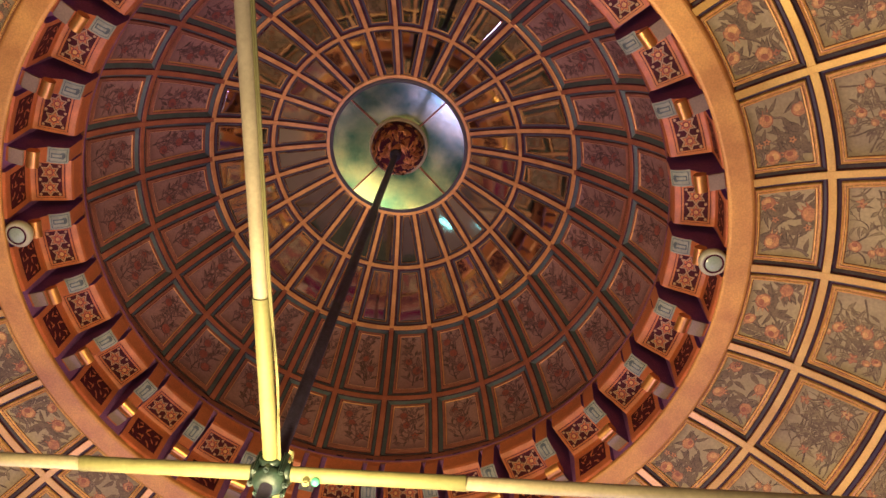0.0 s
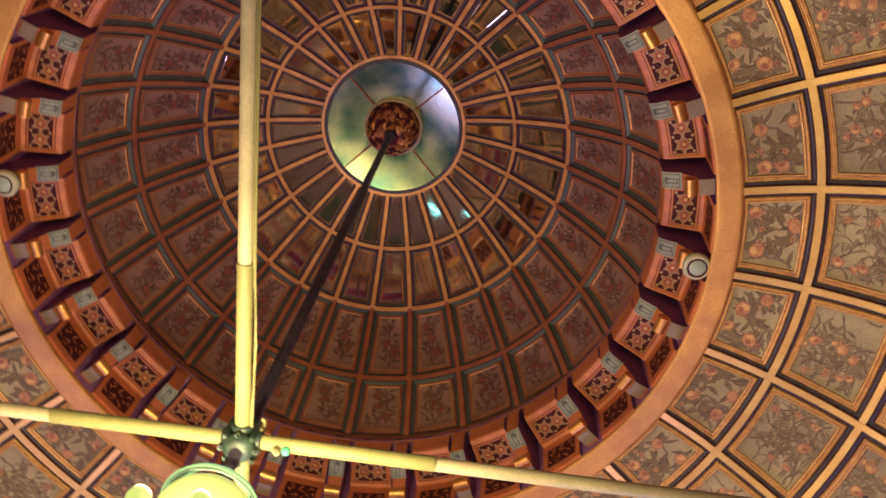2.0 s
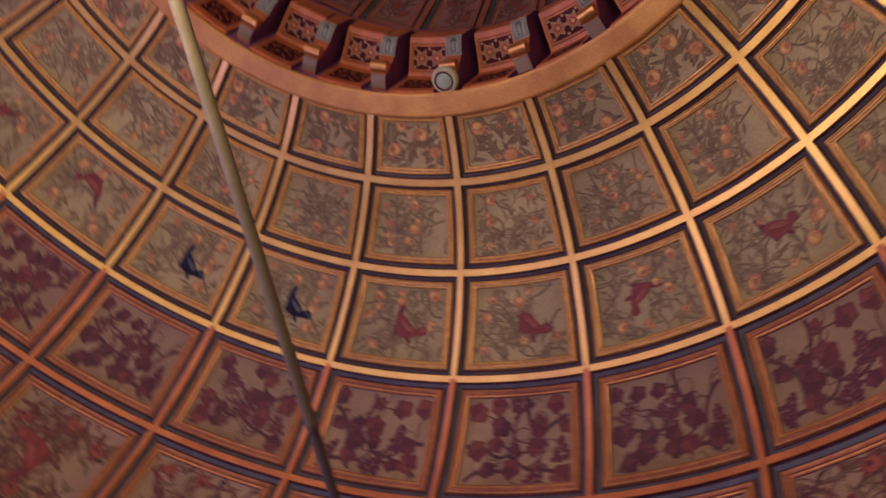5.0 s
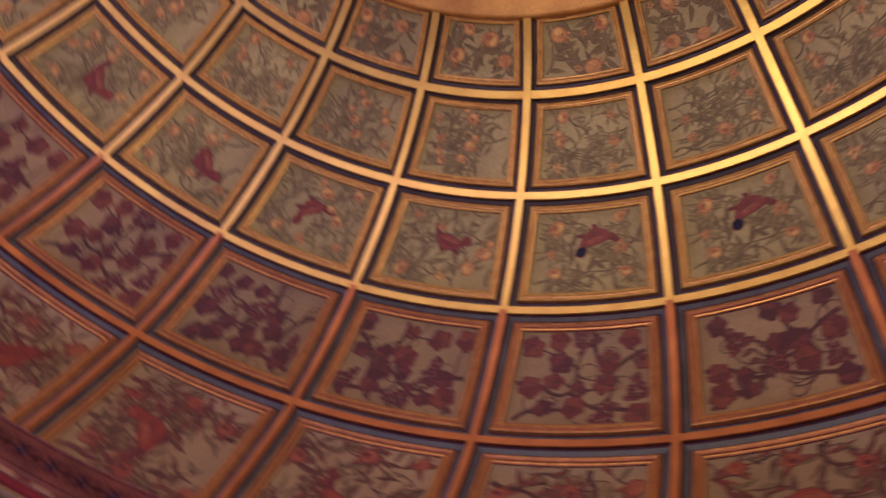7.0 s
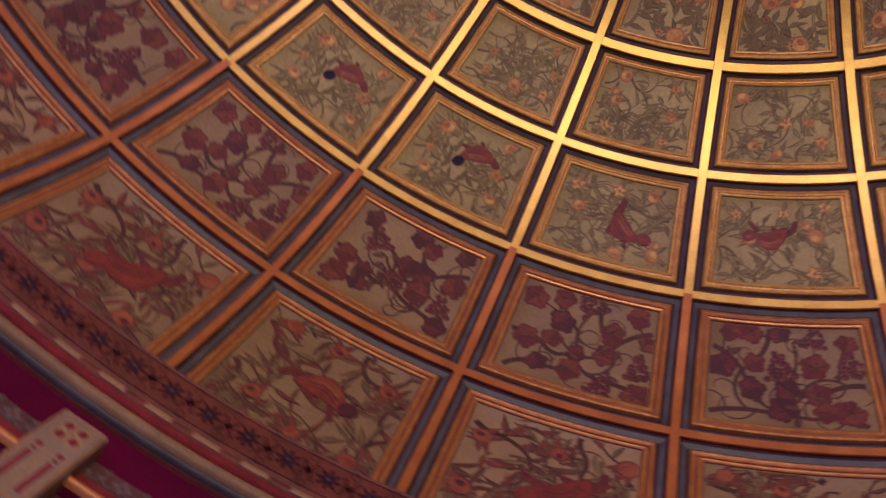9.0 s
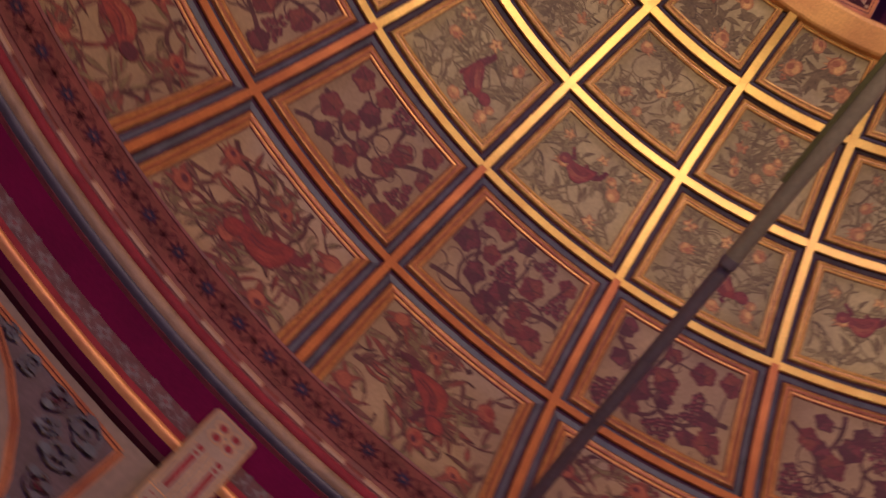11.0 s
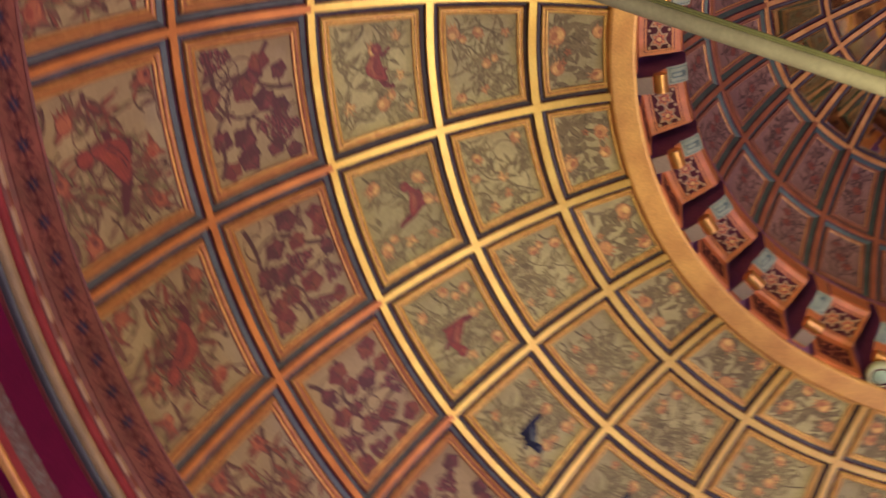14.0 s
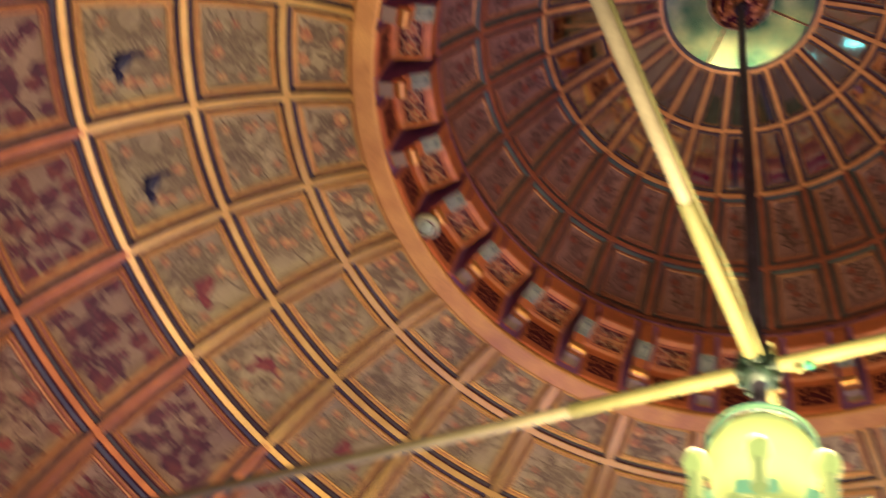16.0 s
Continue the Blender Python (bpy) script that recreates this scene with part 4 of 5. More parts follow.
    def arc(mb, p0, p1, u, v, rad, t0, t1, w, mat, lift=0.0012):
        h = math.hypot(p1[0] - p0[0], p1[1] - p0[1])
        pts = []
        for i in range(9):
            t = t0 + (t1 - t0) * i / 8
            for q in (rad - w, rad + w):
                pts.append(on(p0, p1, u + q * math.cos(t) / p0[0], v + q * math.sin(t) / h, lift))
        mb.add(pts, [(2 * i, 2 * i + 1, 2 * i + 3, 2 * i + 2) for i in range(8)], mat)

    a, b = (3.024, 1.984), (3.046, 1.870)
    fl = Mesh()
    for i in range(6):
        u = (i + 0.5) * STEP / 6
        flower(fl, a, b, u, 0.5, 0.040, "maroon", 8, 0.40)
        arc(fl, a, b, u, 0.5, 0.036, 0, 6.2832, 0.0014, "brown", 0.0017)
        flower(fl, a, b, u, 0.5, 0.026, "umber", 8, 0.30, 0.0019, 0.2)
        flower(fl, a, b, u, 0.5, 0.018, "navy", 5, 0.5, 0.0022)
        flower(fl, a, b, u, 0.5, 0.007, "brown", 5, 0.5, 0.0026)
        for sgn in (0, math.pi):
            for q, rad in enumerate((0.043, 0.051)):
                arc(fl, a, b, u, 0.5, rad, sgn - 0.8 + 0.1 * q, sgn + 0.8 - 0.1 * q, 0.0020, "maroon")
        for dv in (0.10, 0.90):
            arc(fl, a, b, u + 0.5 * STEP / 6, dv, 0.012, 0, 6.28, 0.0012, "maroon")
            flower(fl, a, b, u + 0.5 * STEP / 6, 0.5, 0.014, "maroon", 4, 0.3)
    for v in (0.03, 0.97):
        h = 0.012
        fl.add([on(a, b, STEP * i / 8, q, 0.001) for i in range(9) for q in (v - h, v + h)], [(2 * i, 2 * i + 1, 2 * i + 3, 2 * i + 2) for i in range(8)], "maroon")
    data = fl.data("painted_flowers")
    for k in range(N):
        part("painted_flowers", data, frieze, "dark blue and maroon painted flowers" if k == 0 else "", spin(k * STEP))
    ds = Mesh()
    for i in range(5):
        u0, u1 = (i + 0.15) * STEP / 5, (i + 0.70) * STEP / 5
        ring = [(3.0385, 1.8455), (3.0375, 1.836), (3.0415, 1.8285)]
        pts = [(r * math.cos(u), r * math.sin(u), z + Z0) for u in (u0, (u0 + u1) / 2, u1) for r, z in ring]
        ds.add(pts, [(0, 1, 4, 3), (1, 2, 5, 4), (3, 4, 7, 6), (4, 5, 8, 7)], "rosy")
    data = ds.data("cream_dashes")
    for k in range(N):
        part("cream_dashes", data, red, "cream dashes" if k == 0 else "", spin(k * STEP))
    a, b = (3.084, 1.630), (3.084, 1.572)
    fs = Mesh()
    for i in range(7):
        u = (i + 0.5) * STEP / 7
        flower(fs, a, b, u, 0.5 + 0.08 * (-1) ** i, 0.025, "blossom", 4, 0.45, turn=0.5 * i)
        flower(fs, a, b, u, 0.5 + 0.08 * (-1) ** i, 0.008, "grape_leaf", 5, 0.5, 0.0022)
        for sgn in (-1, 1):
            flower(fs, a, b, u + 0.5 * sgn * STEP / 7, 0.3 + 0.2 * sgn, 0.013, "blossom", 3, 0.3, turn=i + sgn)
            arc(fs, a, b, u + 0.3 * sgn * STEP / 7, 0.6, 0.012, 0, 4.5, 0.0016, "blossom")
    data = fs.data("pale_blossoms")
    for k in range(N):
        part("pale_blossoms", data, flor, "pale grey painted blossoms" if k == 0 else "", spin(k * STEP))


def build_tablets():
    """Tall ivory tablets with red ornament, standing proud of the wall at every second rib."""
    first = None
    for k in range(N // 2):
        a = (2 * k + 1) * STEP
        if first is None:
            first = thing("wall_tablet", "ivory tablet with red painted ornament on the wall", "tablet", "tablets round the wall", at=(0, 0, 0))
            mb = Mesh()
            box(mb, (0.075, 0.118, 0.82), "white", Matrix.Translation((3.052, 0, Z0 + 1.645 - 0.41)), 0.006)
            part("body", mb, first)
            x = 3.0142

            def plate(mb, y, z, w, h, mat="scarlet", lift=0.0):
                mb.add([(x - lift, y - w / 2, z - h / 2), (x - lift, y + w / 2, z - h / 2), (x - lift, y + w / 2, z + h / 2), (x - lift, y - w / 2, z + h / 2)], [(0, 1, 2, 3)], mat)

            def disc(mb, y, z, r, mat="scarlet", lift=0.0):
                mb.add([(x - lift, y + r * math.cos(i * 0.5236), z + r * math.sin(i * 0.5236)) for i in range(12)], [tuple(range(12))], mat)
            mb = Mesh()
            zt = Z0 + 1.645
            for y, z in ((-0.018, -0.045), (0.018, -0.045), (-0.018, -0.081), (0.018, -0.081)):
                disc(mb, y, zt + z, 0.019, "orange")
                disc(mb, y, zt + z, 0.0165, "white", 0.0004)
                disc(mb, y, zt + z, 0.0105, "scarlet", 0.0008)
            for z0 in (-0.135, -0.385, -0.635):
                for y in (-0.027, 0.027):
                    disc(mb, y, zt + z0, 0.008)
                    disc(mb, y, zt + z0 - 0.019, 0.006)
                    plate(mb, y, zt + z0 - 0.085, 0.013, 0.11)
                    for q in (-0.019, 0.019):
                        plate(mb, y + q, zt + z0 - 0.075, 0.0025, 0.16, "orange")
                plate(mb, 0, zt + z0 - 0.160, 0.118, 0.003, "orange")
                for y in (-0.036, -0.016, 0.016, 0.036):
                    for q in (-0.175, -0.195):
                        disc(mb, y, zt + z0 + q, 0.0035)
                plate(mb, 0, zt + z0 - 0.208, 0.118, 0.003, "orange")
                plate(mb, 0, zt + z0 - 0.184, 0.003, 0.045, "orange")
            for y in (-0.056, 0.056):
                plate(mb, y, zt - 0.41, 0.0025, 0.79, "orange")
            plate(mb, 0, zt - 0.012, 0.112, 0.0025, "orange")
            part("red_ornament", mb, first, "red painted strips, dots and roundels")
            first.matrix_basis = spin(a)
        else:
            copy_thing(first, spin(a))


def build_wall_painting():
    """Painted spandrels and arches on the wall between the tablets."""
    wall = bpy.data.objects["wall"]

    def strip(mb, pts, w, mat, lift):
        left, right = [], []
        for i, (a, z) in enumerate(pts):
            a0, z0 = pts[max(i - 1, 0)]
            a1, z1 = pts[min(i + 1, len(pts) - 1)]
            dx, dz = (a1 - a0) * 3.1, z1 - z0
            L = math.hypot(dx, dz) or 1
            for out, s in ((left, 1), (right, -1)):
                aa, zz = a - s * w * dz / L / 3.1, z + s * w * dx / L
                out.append(((3.1 - lift) * math.cos(aa), (3.1 - lift) * math.sin(aa), zz + Z0))
        k = len(pts)
        mb.add(left + right, [(i, i + 1, k + i + 1, k + i) for i in range(k - 1)], mat)

    def fill(mb, pts, mat, lift):
        mb.add([((3.1 - lift) * math.cos(a), (3.1 - lift) * math.sin(a), z + Z0) for a, z in pts], [tuple(range(len(pts)))], mat)

    # one bay from tablet to tablet: two spandrels and a pointed arch
    mb, ar = Mesh(), Mesh()
    B = 2 * STEP
    for s in (1, -1):
        def at(u, z):
            return ((B / 2 + s * (B / 2 - u)), z)
        # u: angle measured from the tablet
        A0 = at(0.043, 1.432)
        hyp = [at(u, z) for u, z in ((0.186, 1.438), (0.158, 1.412), (0.128, 1.365), (0.100, 1.295), (0.078, 1.205), (0.060, 1.09), (0.046, 0.95))]
        mb.add([((3.1 - 0.001) * math.cos(a), (3.1 - 0.001) * math.sin(a), z + Z0) for a, z in [A0] + hyp], [(0, i + 1, i + 2) for i in range(6)], "spandrel")
        strip(mb, [A0] + hyp + [A0], 0.0095, "dull_frame", 0.0018)
        strip(mb, [A0] + hyp + [A0], 0.0015, "maroon", 0.0024)
        for i, (u, z, q) in enumerate(((0.066, 1.385, 1.7), (0.096, 1.392, 1.3), (0.068, 1.310, 1.5), (0.062, 1.235, 1.3), (0.122, 1.405, 1.0), (0.057, 1.165, 1.1), (0.145, 1.417, 0.75), (0.054, 1.105, 0.9), (0.086, 1.338, 1.0), (0.052, 1.05, 0.7))):
            cx, cz = at(u, z)
            coil = [(cx + 0.0085 * q * (1 - 0.052 * j) * math.cos(0.62 * j + i), cz + 0.0264 * q * (1 - 0.052 * j) * math.sin(0.62 * j + i)) for j in range(18)]
            strip(mb, coil, 0.0036, "maroon" if i % 2 else "blue", 0.0120)
            strip(mb, coil[:12], 0.0014, "slate", 0.0126)
            for j in (2, 6, 10):
                px, pz = coil[j]
                fill(mb, [(px + (0.011 * math.cos(t) * q) / 3.1, pz + 0.007 * q * math.sin(t)) for t in (2 * math.pi * k / 8 for k in range(8))], "slate" if j == 6 else "blue", 0.0132)
        arch = [at(0.2244 - 0.185 * t, 1.40 - 0.82 * t * t) for t in (i / 12 for i in range(13))][::-1]
        strip(ar, arch, 0.026, "scarlet", 0.0012)
        strip(ar, arch, 0.018, "pale", 0.0018)
        strip(ar, arch, 0.014, "russet", 0.0024)
        strip(ar, arch, 0.004, "orange", 0.0029)
        for i in (3, 5, 7, 9, 11):
            a, z = arch[i]
            for k in range(3):
                ang = 2.3 * k + i
                fill(ar, [(a + (0.045 * math.cos(ang) + 0.026 * math.cos(t)) / 3.1, z + 0.045 * math.sin(ang) + 0.026 * math.sin(t)) for t in (2 * math.pi * j / 10 for j in range(10))], "orange" if k else "russet", 0.0030 + 0.0003 * k)
    d1, d2 = mb.data("painted_spandrels"), ar.data("painted_arch")
    for k in range(N // 2):
        m = spin((2 * k + 1) * STEP)
        part("painted_spandrels", d1, wall, "blue-grey painted spandrels with ochre edge" if k == 0 else "", m)
        part("painted_arch", d2, wall, "scarlet and orange painted arch with leaves" if k == 0 else "", m)


# ---- lower dome ----
ROW_SCALE = (0.66, 0.74, 0.86, 0.98, 1.0)


def rib_half(s):
    return 0.0160 - 0.0005 * s


def build_lower_dome():
    dome = thing("lower_dome", "coffered lower dome with gilded ribs and painted vine panels", "dome", kind="structure")
    mb = Mesh()
    prof = []
    for i in range(31):
        c, n = lower_curve(i / 6)
        c = c + n * 0.055
        prof.append((c.x, c.y + Z0))
    revolve(mb, prof, "blue", 84)
    revolve(mb, [(r + 0.09, z + 0.07) for r, z in prof][::-1], "wall", 84)
    part("shell", mb, dome, "plain backing shell of the dome")
    # ribs down the dome
    mb = Mesh()
    pts = []
    k = 30
    for i in range(k + 1):
        s = 5 * i / k
        w = rib_half(s)
        c, n = lower_curve(s)
        for side, depth in ((-1, 0.04), (-1, 0.002), (-0.9, 0.0), (0.9, 0.0), (1, 0.002), (1, 0.04)):
            q = c + n * depth
            a = side * w / c.x
            pts.append((q.x * math.cos(a), q.x * math.sin(a), q.y + Z0))
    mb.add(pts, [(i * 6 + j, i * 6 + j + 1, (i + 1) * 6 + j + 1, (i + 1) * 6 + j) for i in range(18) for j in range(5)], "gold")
    # lower part takes the duller copy of the gilt, as out of the highlight
    mb.add(pts, [(i * 6 + j, i * 6 + j + 1, (i + 1) * 6 + j + 1, (i + 1) * 6 + j) for i in range(18, k) for j in range(5)], "dim_rib")
    data = mb.data("rib")
    for j in range(N):
        part("rib", data, dome, "flat gilded rib, coloured duller below where the highlight ends" if j == 0 else "", spin(j * STEP))
    # cross ribs
    for i in range(1, 5):
        w = rib_half(i) * 1.02
        mb = Mesh()
        prof = []
        L = length(lower_curve, i - 0.05, i + 0.05) / 0.1
        for off, depth in ((-1, 0.04), (-1, 0.0035), (-0.9, 0.0015), (0.9, 0.0015), (1, 0.0035), (1, 0.04)):
            c, n = lower_curve(i + off * w / L)
            q = c + n * depth
            prof.append((q.x, q.y + Z0))
        revolve(mb, prof, "gold" if i < 4 else "dim_rib", 168, smooth=False)
        part("ring_rib", mb, dome, "gilded ring rib" if i == 1 else "gilded ring rib in the duller off-highlight colour" if i == 4 else "")
    birds = {8: 3, 9: 3, 22: 3, 23: 3, 2: 4, 3: 4}      # bays whose shapes are dark blue
    figures = [("crimson", 0.80, None), ("russet", 0.85, None), ("crimson", 0.75, "russet"), ("navy", 0.75, None), ("crimson", 0.8, "navy"), ("russet", 0.85, "crimson")]
    for row in range(5):
        k = ROW_SCALE[row]
        cell = Cell(lower_curve, row, row + 1)
        rt = 0.004 if row == 0 else rib_half(row)
        rb = 0.0 if row == 4 else rib_half(row + 1)
        rs = rib_half(row + 0.5)
        no_bot = row == 4
        wide = 0.0165 + 0.0013 * (row + 0.5) - rs      # room between rib and frame, beyond the frame's own width

        def loop(w, depth, mat, f=1.0):
            g = w * k + f * wide
            wb = (0.004 + 0.18 * w * k) if no_bot else rb + g
            return (rt + g, wb, rs + g, depth, mat)
        # rows 3 and 4: frame and bead coloured duller, as gilt off the highlight
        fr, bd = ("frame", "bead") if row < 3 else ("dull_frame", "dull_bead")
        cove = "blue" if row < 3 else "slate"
        # umber loops darken the creases beside rib and frame, as shade does
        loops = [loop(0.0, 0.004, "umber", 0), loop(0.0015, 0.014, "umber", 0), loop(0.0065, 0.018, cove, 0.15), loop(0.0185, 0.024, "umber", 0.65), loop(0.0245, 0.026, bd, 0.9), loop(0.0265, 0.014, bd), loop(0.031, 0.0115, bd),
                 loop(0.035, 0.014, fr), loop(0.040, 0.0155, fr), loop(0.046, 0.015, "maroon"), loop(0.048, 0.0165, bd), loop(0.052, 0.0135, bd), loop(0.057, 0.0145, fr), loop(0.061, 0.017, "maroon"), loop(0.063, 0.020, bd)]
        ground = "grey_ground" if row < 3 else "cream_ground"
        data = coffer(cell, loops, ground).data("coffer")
        last = loops[-1]
        half = cell.size(last[0], last[1], last[2])
        unit = (0.060, 0.068, 0.080, 0.125, 0.120)[row]
        paints = []
        for v in range(9):
            seed = 100 * row + v
            if row == 0:
                p = knotted_vine(cell, half, 0.020, seed, unit)
            elif row == 1:
                p = fruit_vine(cell, half, 0.020, seed, unit)
            elif row == 2:
                p = fruit_vine(cell, half, 0.020, seed, unit, figures[v % 6])
            elif row == 3:
                p = grape_vine(cell, half, 0.020, seed, unit)
            else:
                p = branch_panel(cell, half, 0.020, seed, unit)
            paints.append(p.data("vine_painting"))
        for j in range(N):
            ob = part("coffer", data, dome, ("painted coffer panel in ochre frame" if j == 0 and row == 0 else ""), spin((j + 0.5) * STEP))
            tagged(part("vine_painting", paints[birds.get(j, (0, 1, 2, 5, 6, 7, 8)[(j * 3 + j // 4) % 7]) if row == 2 else (j * 4 + (j * j) // 5 + row) % 9], ob), kind="stuff")
    mb = Mesh()
    c, n = lower_curve(5)
    tor = [(c.x - 0.002 + 0.0045 * math.cos(t), c.y + Z0 + 0.006 + 0.0045 * math.sin(t)) for t in (2 * math.pi * i / 8 for i in range(9))]
    revolve(mb, tor, "bead", 168)
    part("foot_bead", mb, dome, "thin gilt bead at the foot of the dome")
    return dome


# ---- battlement ring between the domes ----
def star_points(cx, cy, r, q=0.58, n=6):
    return [(cx + (r if i % 2 == 0 else r * q) * math.cos(math.pi * i / n), cy + (r if i % 2 == 0 else r * q) * math.sin(math.pi * i / n)) for i in range(2 * n)]


def build_battlement():
    ring = thing("battlement_cornice", "orange gilt cornice ring with machicolated blocks and brackets", "cornice", kind="structure")
    mb = Mesh()
    revolve(mb, [(r, z + Z0) for r, z in ((1.66, 3.54), (1.640, 3.500), (1.634, 3.494), (1.625, 3.492), (1.548, 3.506), (1.538, 3.510), (1.535, 3.516), (1.545, 3.545), (1.562, 3.548))], "ring", 168, smooth=False)
    part("cornice_ring", mb, ring, "gilt orange flat cornice ring")
    mb = Mesh()
    revolve(mb, [(r, z + Z0) for r, z in ((1.561, 3.54), (1.561, 3.96), (1.37, 3.96), (1.37, 3.95))], "plum", 168, smooth=False)
    part("recess", mb, ring, "recess wall with violet shade put into its colour")
    mb = Mesh()
    revolve(mb, [(r, z + Z0) for r, z in ((1.372, 3.952), (1.376, 3.945), (1.392, 3.955), (1.400, 4.035), (1.415, 4.05))], "up_frame", 168, smooth=False)
    fret = part("fret_band", mb, ring, "dark fret band")
    # fret marks, a bay each
    mb = Mesh()
    def on(u, v):
        r, z = 1.3912 + 0.0085 * v, 3.957 + 0.078 * v
        return (r * math.cos(u), r * math.sin(u), z + Z0)
    def quad(u0, u1, v0, v1, mat):
        mb.add([on(u0, v0), on(u1, v0), on(u1, v1), on(u0, v1)], [(0, 1, 2, 3)], mat)
    e = STEP / 20
    quad(0, STEP, 0.02, 0.10, "up_rib")
    quad(0, STEP, 0.90, 0.98, "up_rib")
    for i in range(2):
        u = i * STEP / 2
        quad(u + e, u + 3.4 * e, 0.32, 0.68, "navy")
        for q in (4.2, 5.4, 6.6, 7.8):
            quad(u + q * e, u + (q + 0.35) * e, 0.15, 0.85, "up_rib")
        quad(u + 4.2 * e, u + 8.1 * e, 0.46, 0.54, "up_rib")
        quad(u + 5.4 * e, u + 7.0 * e, 0.70, 0.78, "up_rib")
    data = mb.data("fret_marks")
    for j in range(N):
        part("fret_marks", data, fret, "", spin(j * STEP))

    # one block: box with a star-set soffit and a foliate face
    A = radians(3.95)
    mb = Mesh()
    prof = [(1.562, 3.545), (1.536, 3.552), (1.534, 3.562), (1.546, 3.775), (1.542, 3.790), (1.528, 3.797), (1.398, 3.832), (1.378, 3.842), (1.373, 3.856), (1.378, 3.956), (1.562, 3.956)]
    k = len(prof)
    n = 6
    pts = [(r * math.cos(a), r * math.sin(a), z + Z0) for a in (A * (2 * i / n - 1) for i in range(n + 1)) for r, z in prof]
    mb.add(pts, [(i * k + q, i * k + q + 1, (i + 1) * k + q + 1, (i + 1) * k + q) for i in range(n) for q in range(k - 1)], "block")
    # sides turned from the lamps get the shade colour
    mb.add(pts, [tuple(range(k)), tuple(range(n * k, n * k + k))[::-1]], "plum")
    d_block = mb.data("block")

    def soffit(u, v, lift):
        """u across in metres, v from 0 at the outer edge to 1 at the inner one."""
        r, z = 1.528 + (1.398 - 1.528) * v, 3.797 + (3.832 - 3.797) * v - lift
        a = u / 1.46
        return (r * math.cos(a), r * math.sin(a), z + Z0)

    def face(u, v, lift):
        r, z = 1.5345 + 0.0115 * v - lift, 3.565 + 0.205 * v
        a = u / 1.54
        return (r * math.cos(a), r * math.sin(a), z + Z0)

    def plate(mb, f, u0, u1, v0, v1, lift, mat):
        g = 4
        pts = [f(u0 + (u1 - u0) * i / g, v, lift) for i in range(g + 1) for v in (v0, v1)]
        mb.add(pts, [(2 * i, 2 * i + 1, 2 * i + 3, 2 * i + 2) for i in range(g)], mat)

    def shape(mb, f, ring, lift, mat, sv=1.0 / 0.135):
        cx, cy = sum(p[0] for p in ring) / len(ring), sum(p[1] for p in ring) / len(ring)
        pts = [f(cx, 0.5 + cy * sv, lift)] + [f(x, 0.5 + y * sv, lift) for x, y in ring]
        q = len(ring)
        mb.add(pts, [(0, 1 + i, 1 + (i + 1) % q) for i in range(q)], mat)
    mb = Mesh()
    plate(mb, soffit, -0.087, 0.087, 0.03, 0.97, 0.0012, "umber")
    plate(mb, soffit, -0.0845, 0.0845, 0.055, 0.945, 0.0018, "block")
    plate(mb, soffit, -0.078, 0.078, 0.12, 0.88, 0.0024, "maroon")
    for cx in (-0.037, 0.037):
        shape(mb, soffit, star_points(cx, 0, 0.045), 0.0032, "rosy")
        shape(mb, soffit, star_points(cx, 0, 0.033), 0.0038, "maroon")
        shape(mb, soffit, star_points(cx, 0, 0.030), 0.0042, "block")
        shape(mb, soffit, star_points(cx, 0, 0.018, 0.8, 8), 0.0046, "russet")
        shape(mb, soffit, star_points(cx, 0, 0.010, 0.9), 0.0050, "orange")
    for cx in (-0.069, 0.0, 0.069):
        for cy in (-0.041, 0.041):
            shape(mb, soffit, star_points(cx, cy, 0.0070, 0.95), 0.0034, "rosy")
    d_star = mb.data("star_panel")
    mb = Mesh()
    plate(mb, face, -0.080, 0.080, 0.14, 0.86, 0.0012, "maroon")
    r = random.Random(3)
    for i in range(16):
        u, v = -0.066 + 0.0088 * i, 0.055 * math.sin(i * 1.1)
        a = r.uniform(0, 6.3)
        shape(mb, face, [(u + 0.016 * math.cos(a) * c - 0.0055 * math.sin(a) * s, v + 0.022 * math.sin(a) * c + 0.0055 * math.cos(a) * s) for c, s in ((1, 0), (0.3, 1), (-1, 0), (0.3, -1))], 0.0022 + 0.00005 * i, "block", 1 / 0.205)
    d_face = mb.data("foliate_panel")

    # one bracket: body, ivory foot, copper roll, plaque
    w = 0.033
    mb = Mesh()
    prof = [(1.562, 3.602), (1.478, 3.606), (1.474, 3.640), (1.432, 3.700), (1.426, 3.712), (1.362, 3.748), (1.356, 3.760), (1.362, 3.900), (1.378, 3.957), (1.562, 3.957)]
    k = len(prof)
    pts = [(r, y, z + Z0) for y in (-w, w) for r, z in prof]
    mb.add(pts, [(q, q + 1, k + q + 1, k + q) for q in range(k - 1)] + [], "block")
    # bracket sides coloured as shaded, unlike the orange front
    mb.add(pts, [tuple(range(k))[::-1], tuple(range(k, 2 * k))], "plum")
    d_br = mb.data("bracket")
    mb = Mesh()
    box(mb, (0.064, 0.070, 0.012), "white", Matrix.Translation((1.514, 0, Z0 + 3.598)), 0.002)
    d_foot = mb.data("ivory_foot")
    mb = Mesh()
    tube(mb, (1.452, -w - 0.004, Z0 + 3.618), (1.452, w + 0.004, Z0 + 3.618), 0.027, 0.027, "copper", 18)
    d_roll = mb.data("copper_roll")
    mb = Mesh()
    def pl(u, v, lift):
        r0, z0, r1, z1 = 1.428, 3.708, 1.358, 3.747
        bow = 0.010 * (1 - (2 * v - 1) ** 2)
        return (r0 + (r1 - r0) * v - 0.49 * (lift + bow), u, z0 + (z1 - z0) * v - 0.87 * (lift + bow) + Z0)
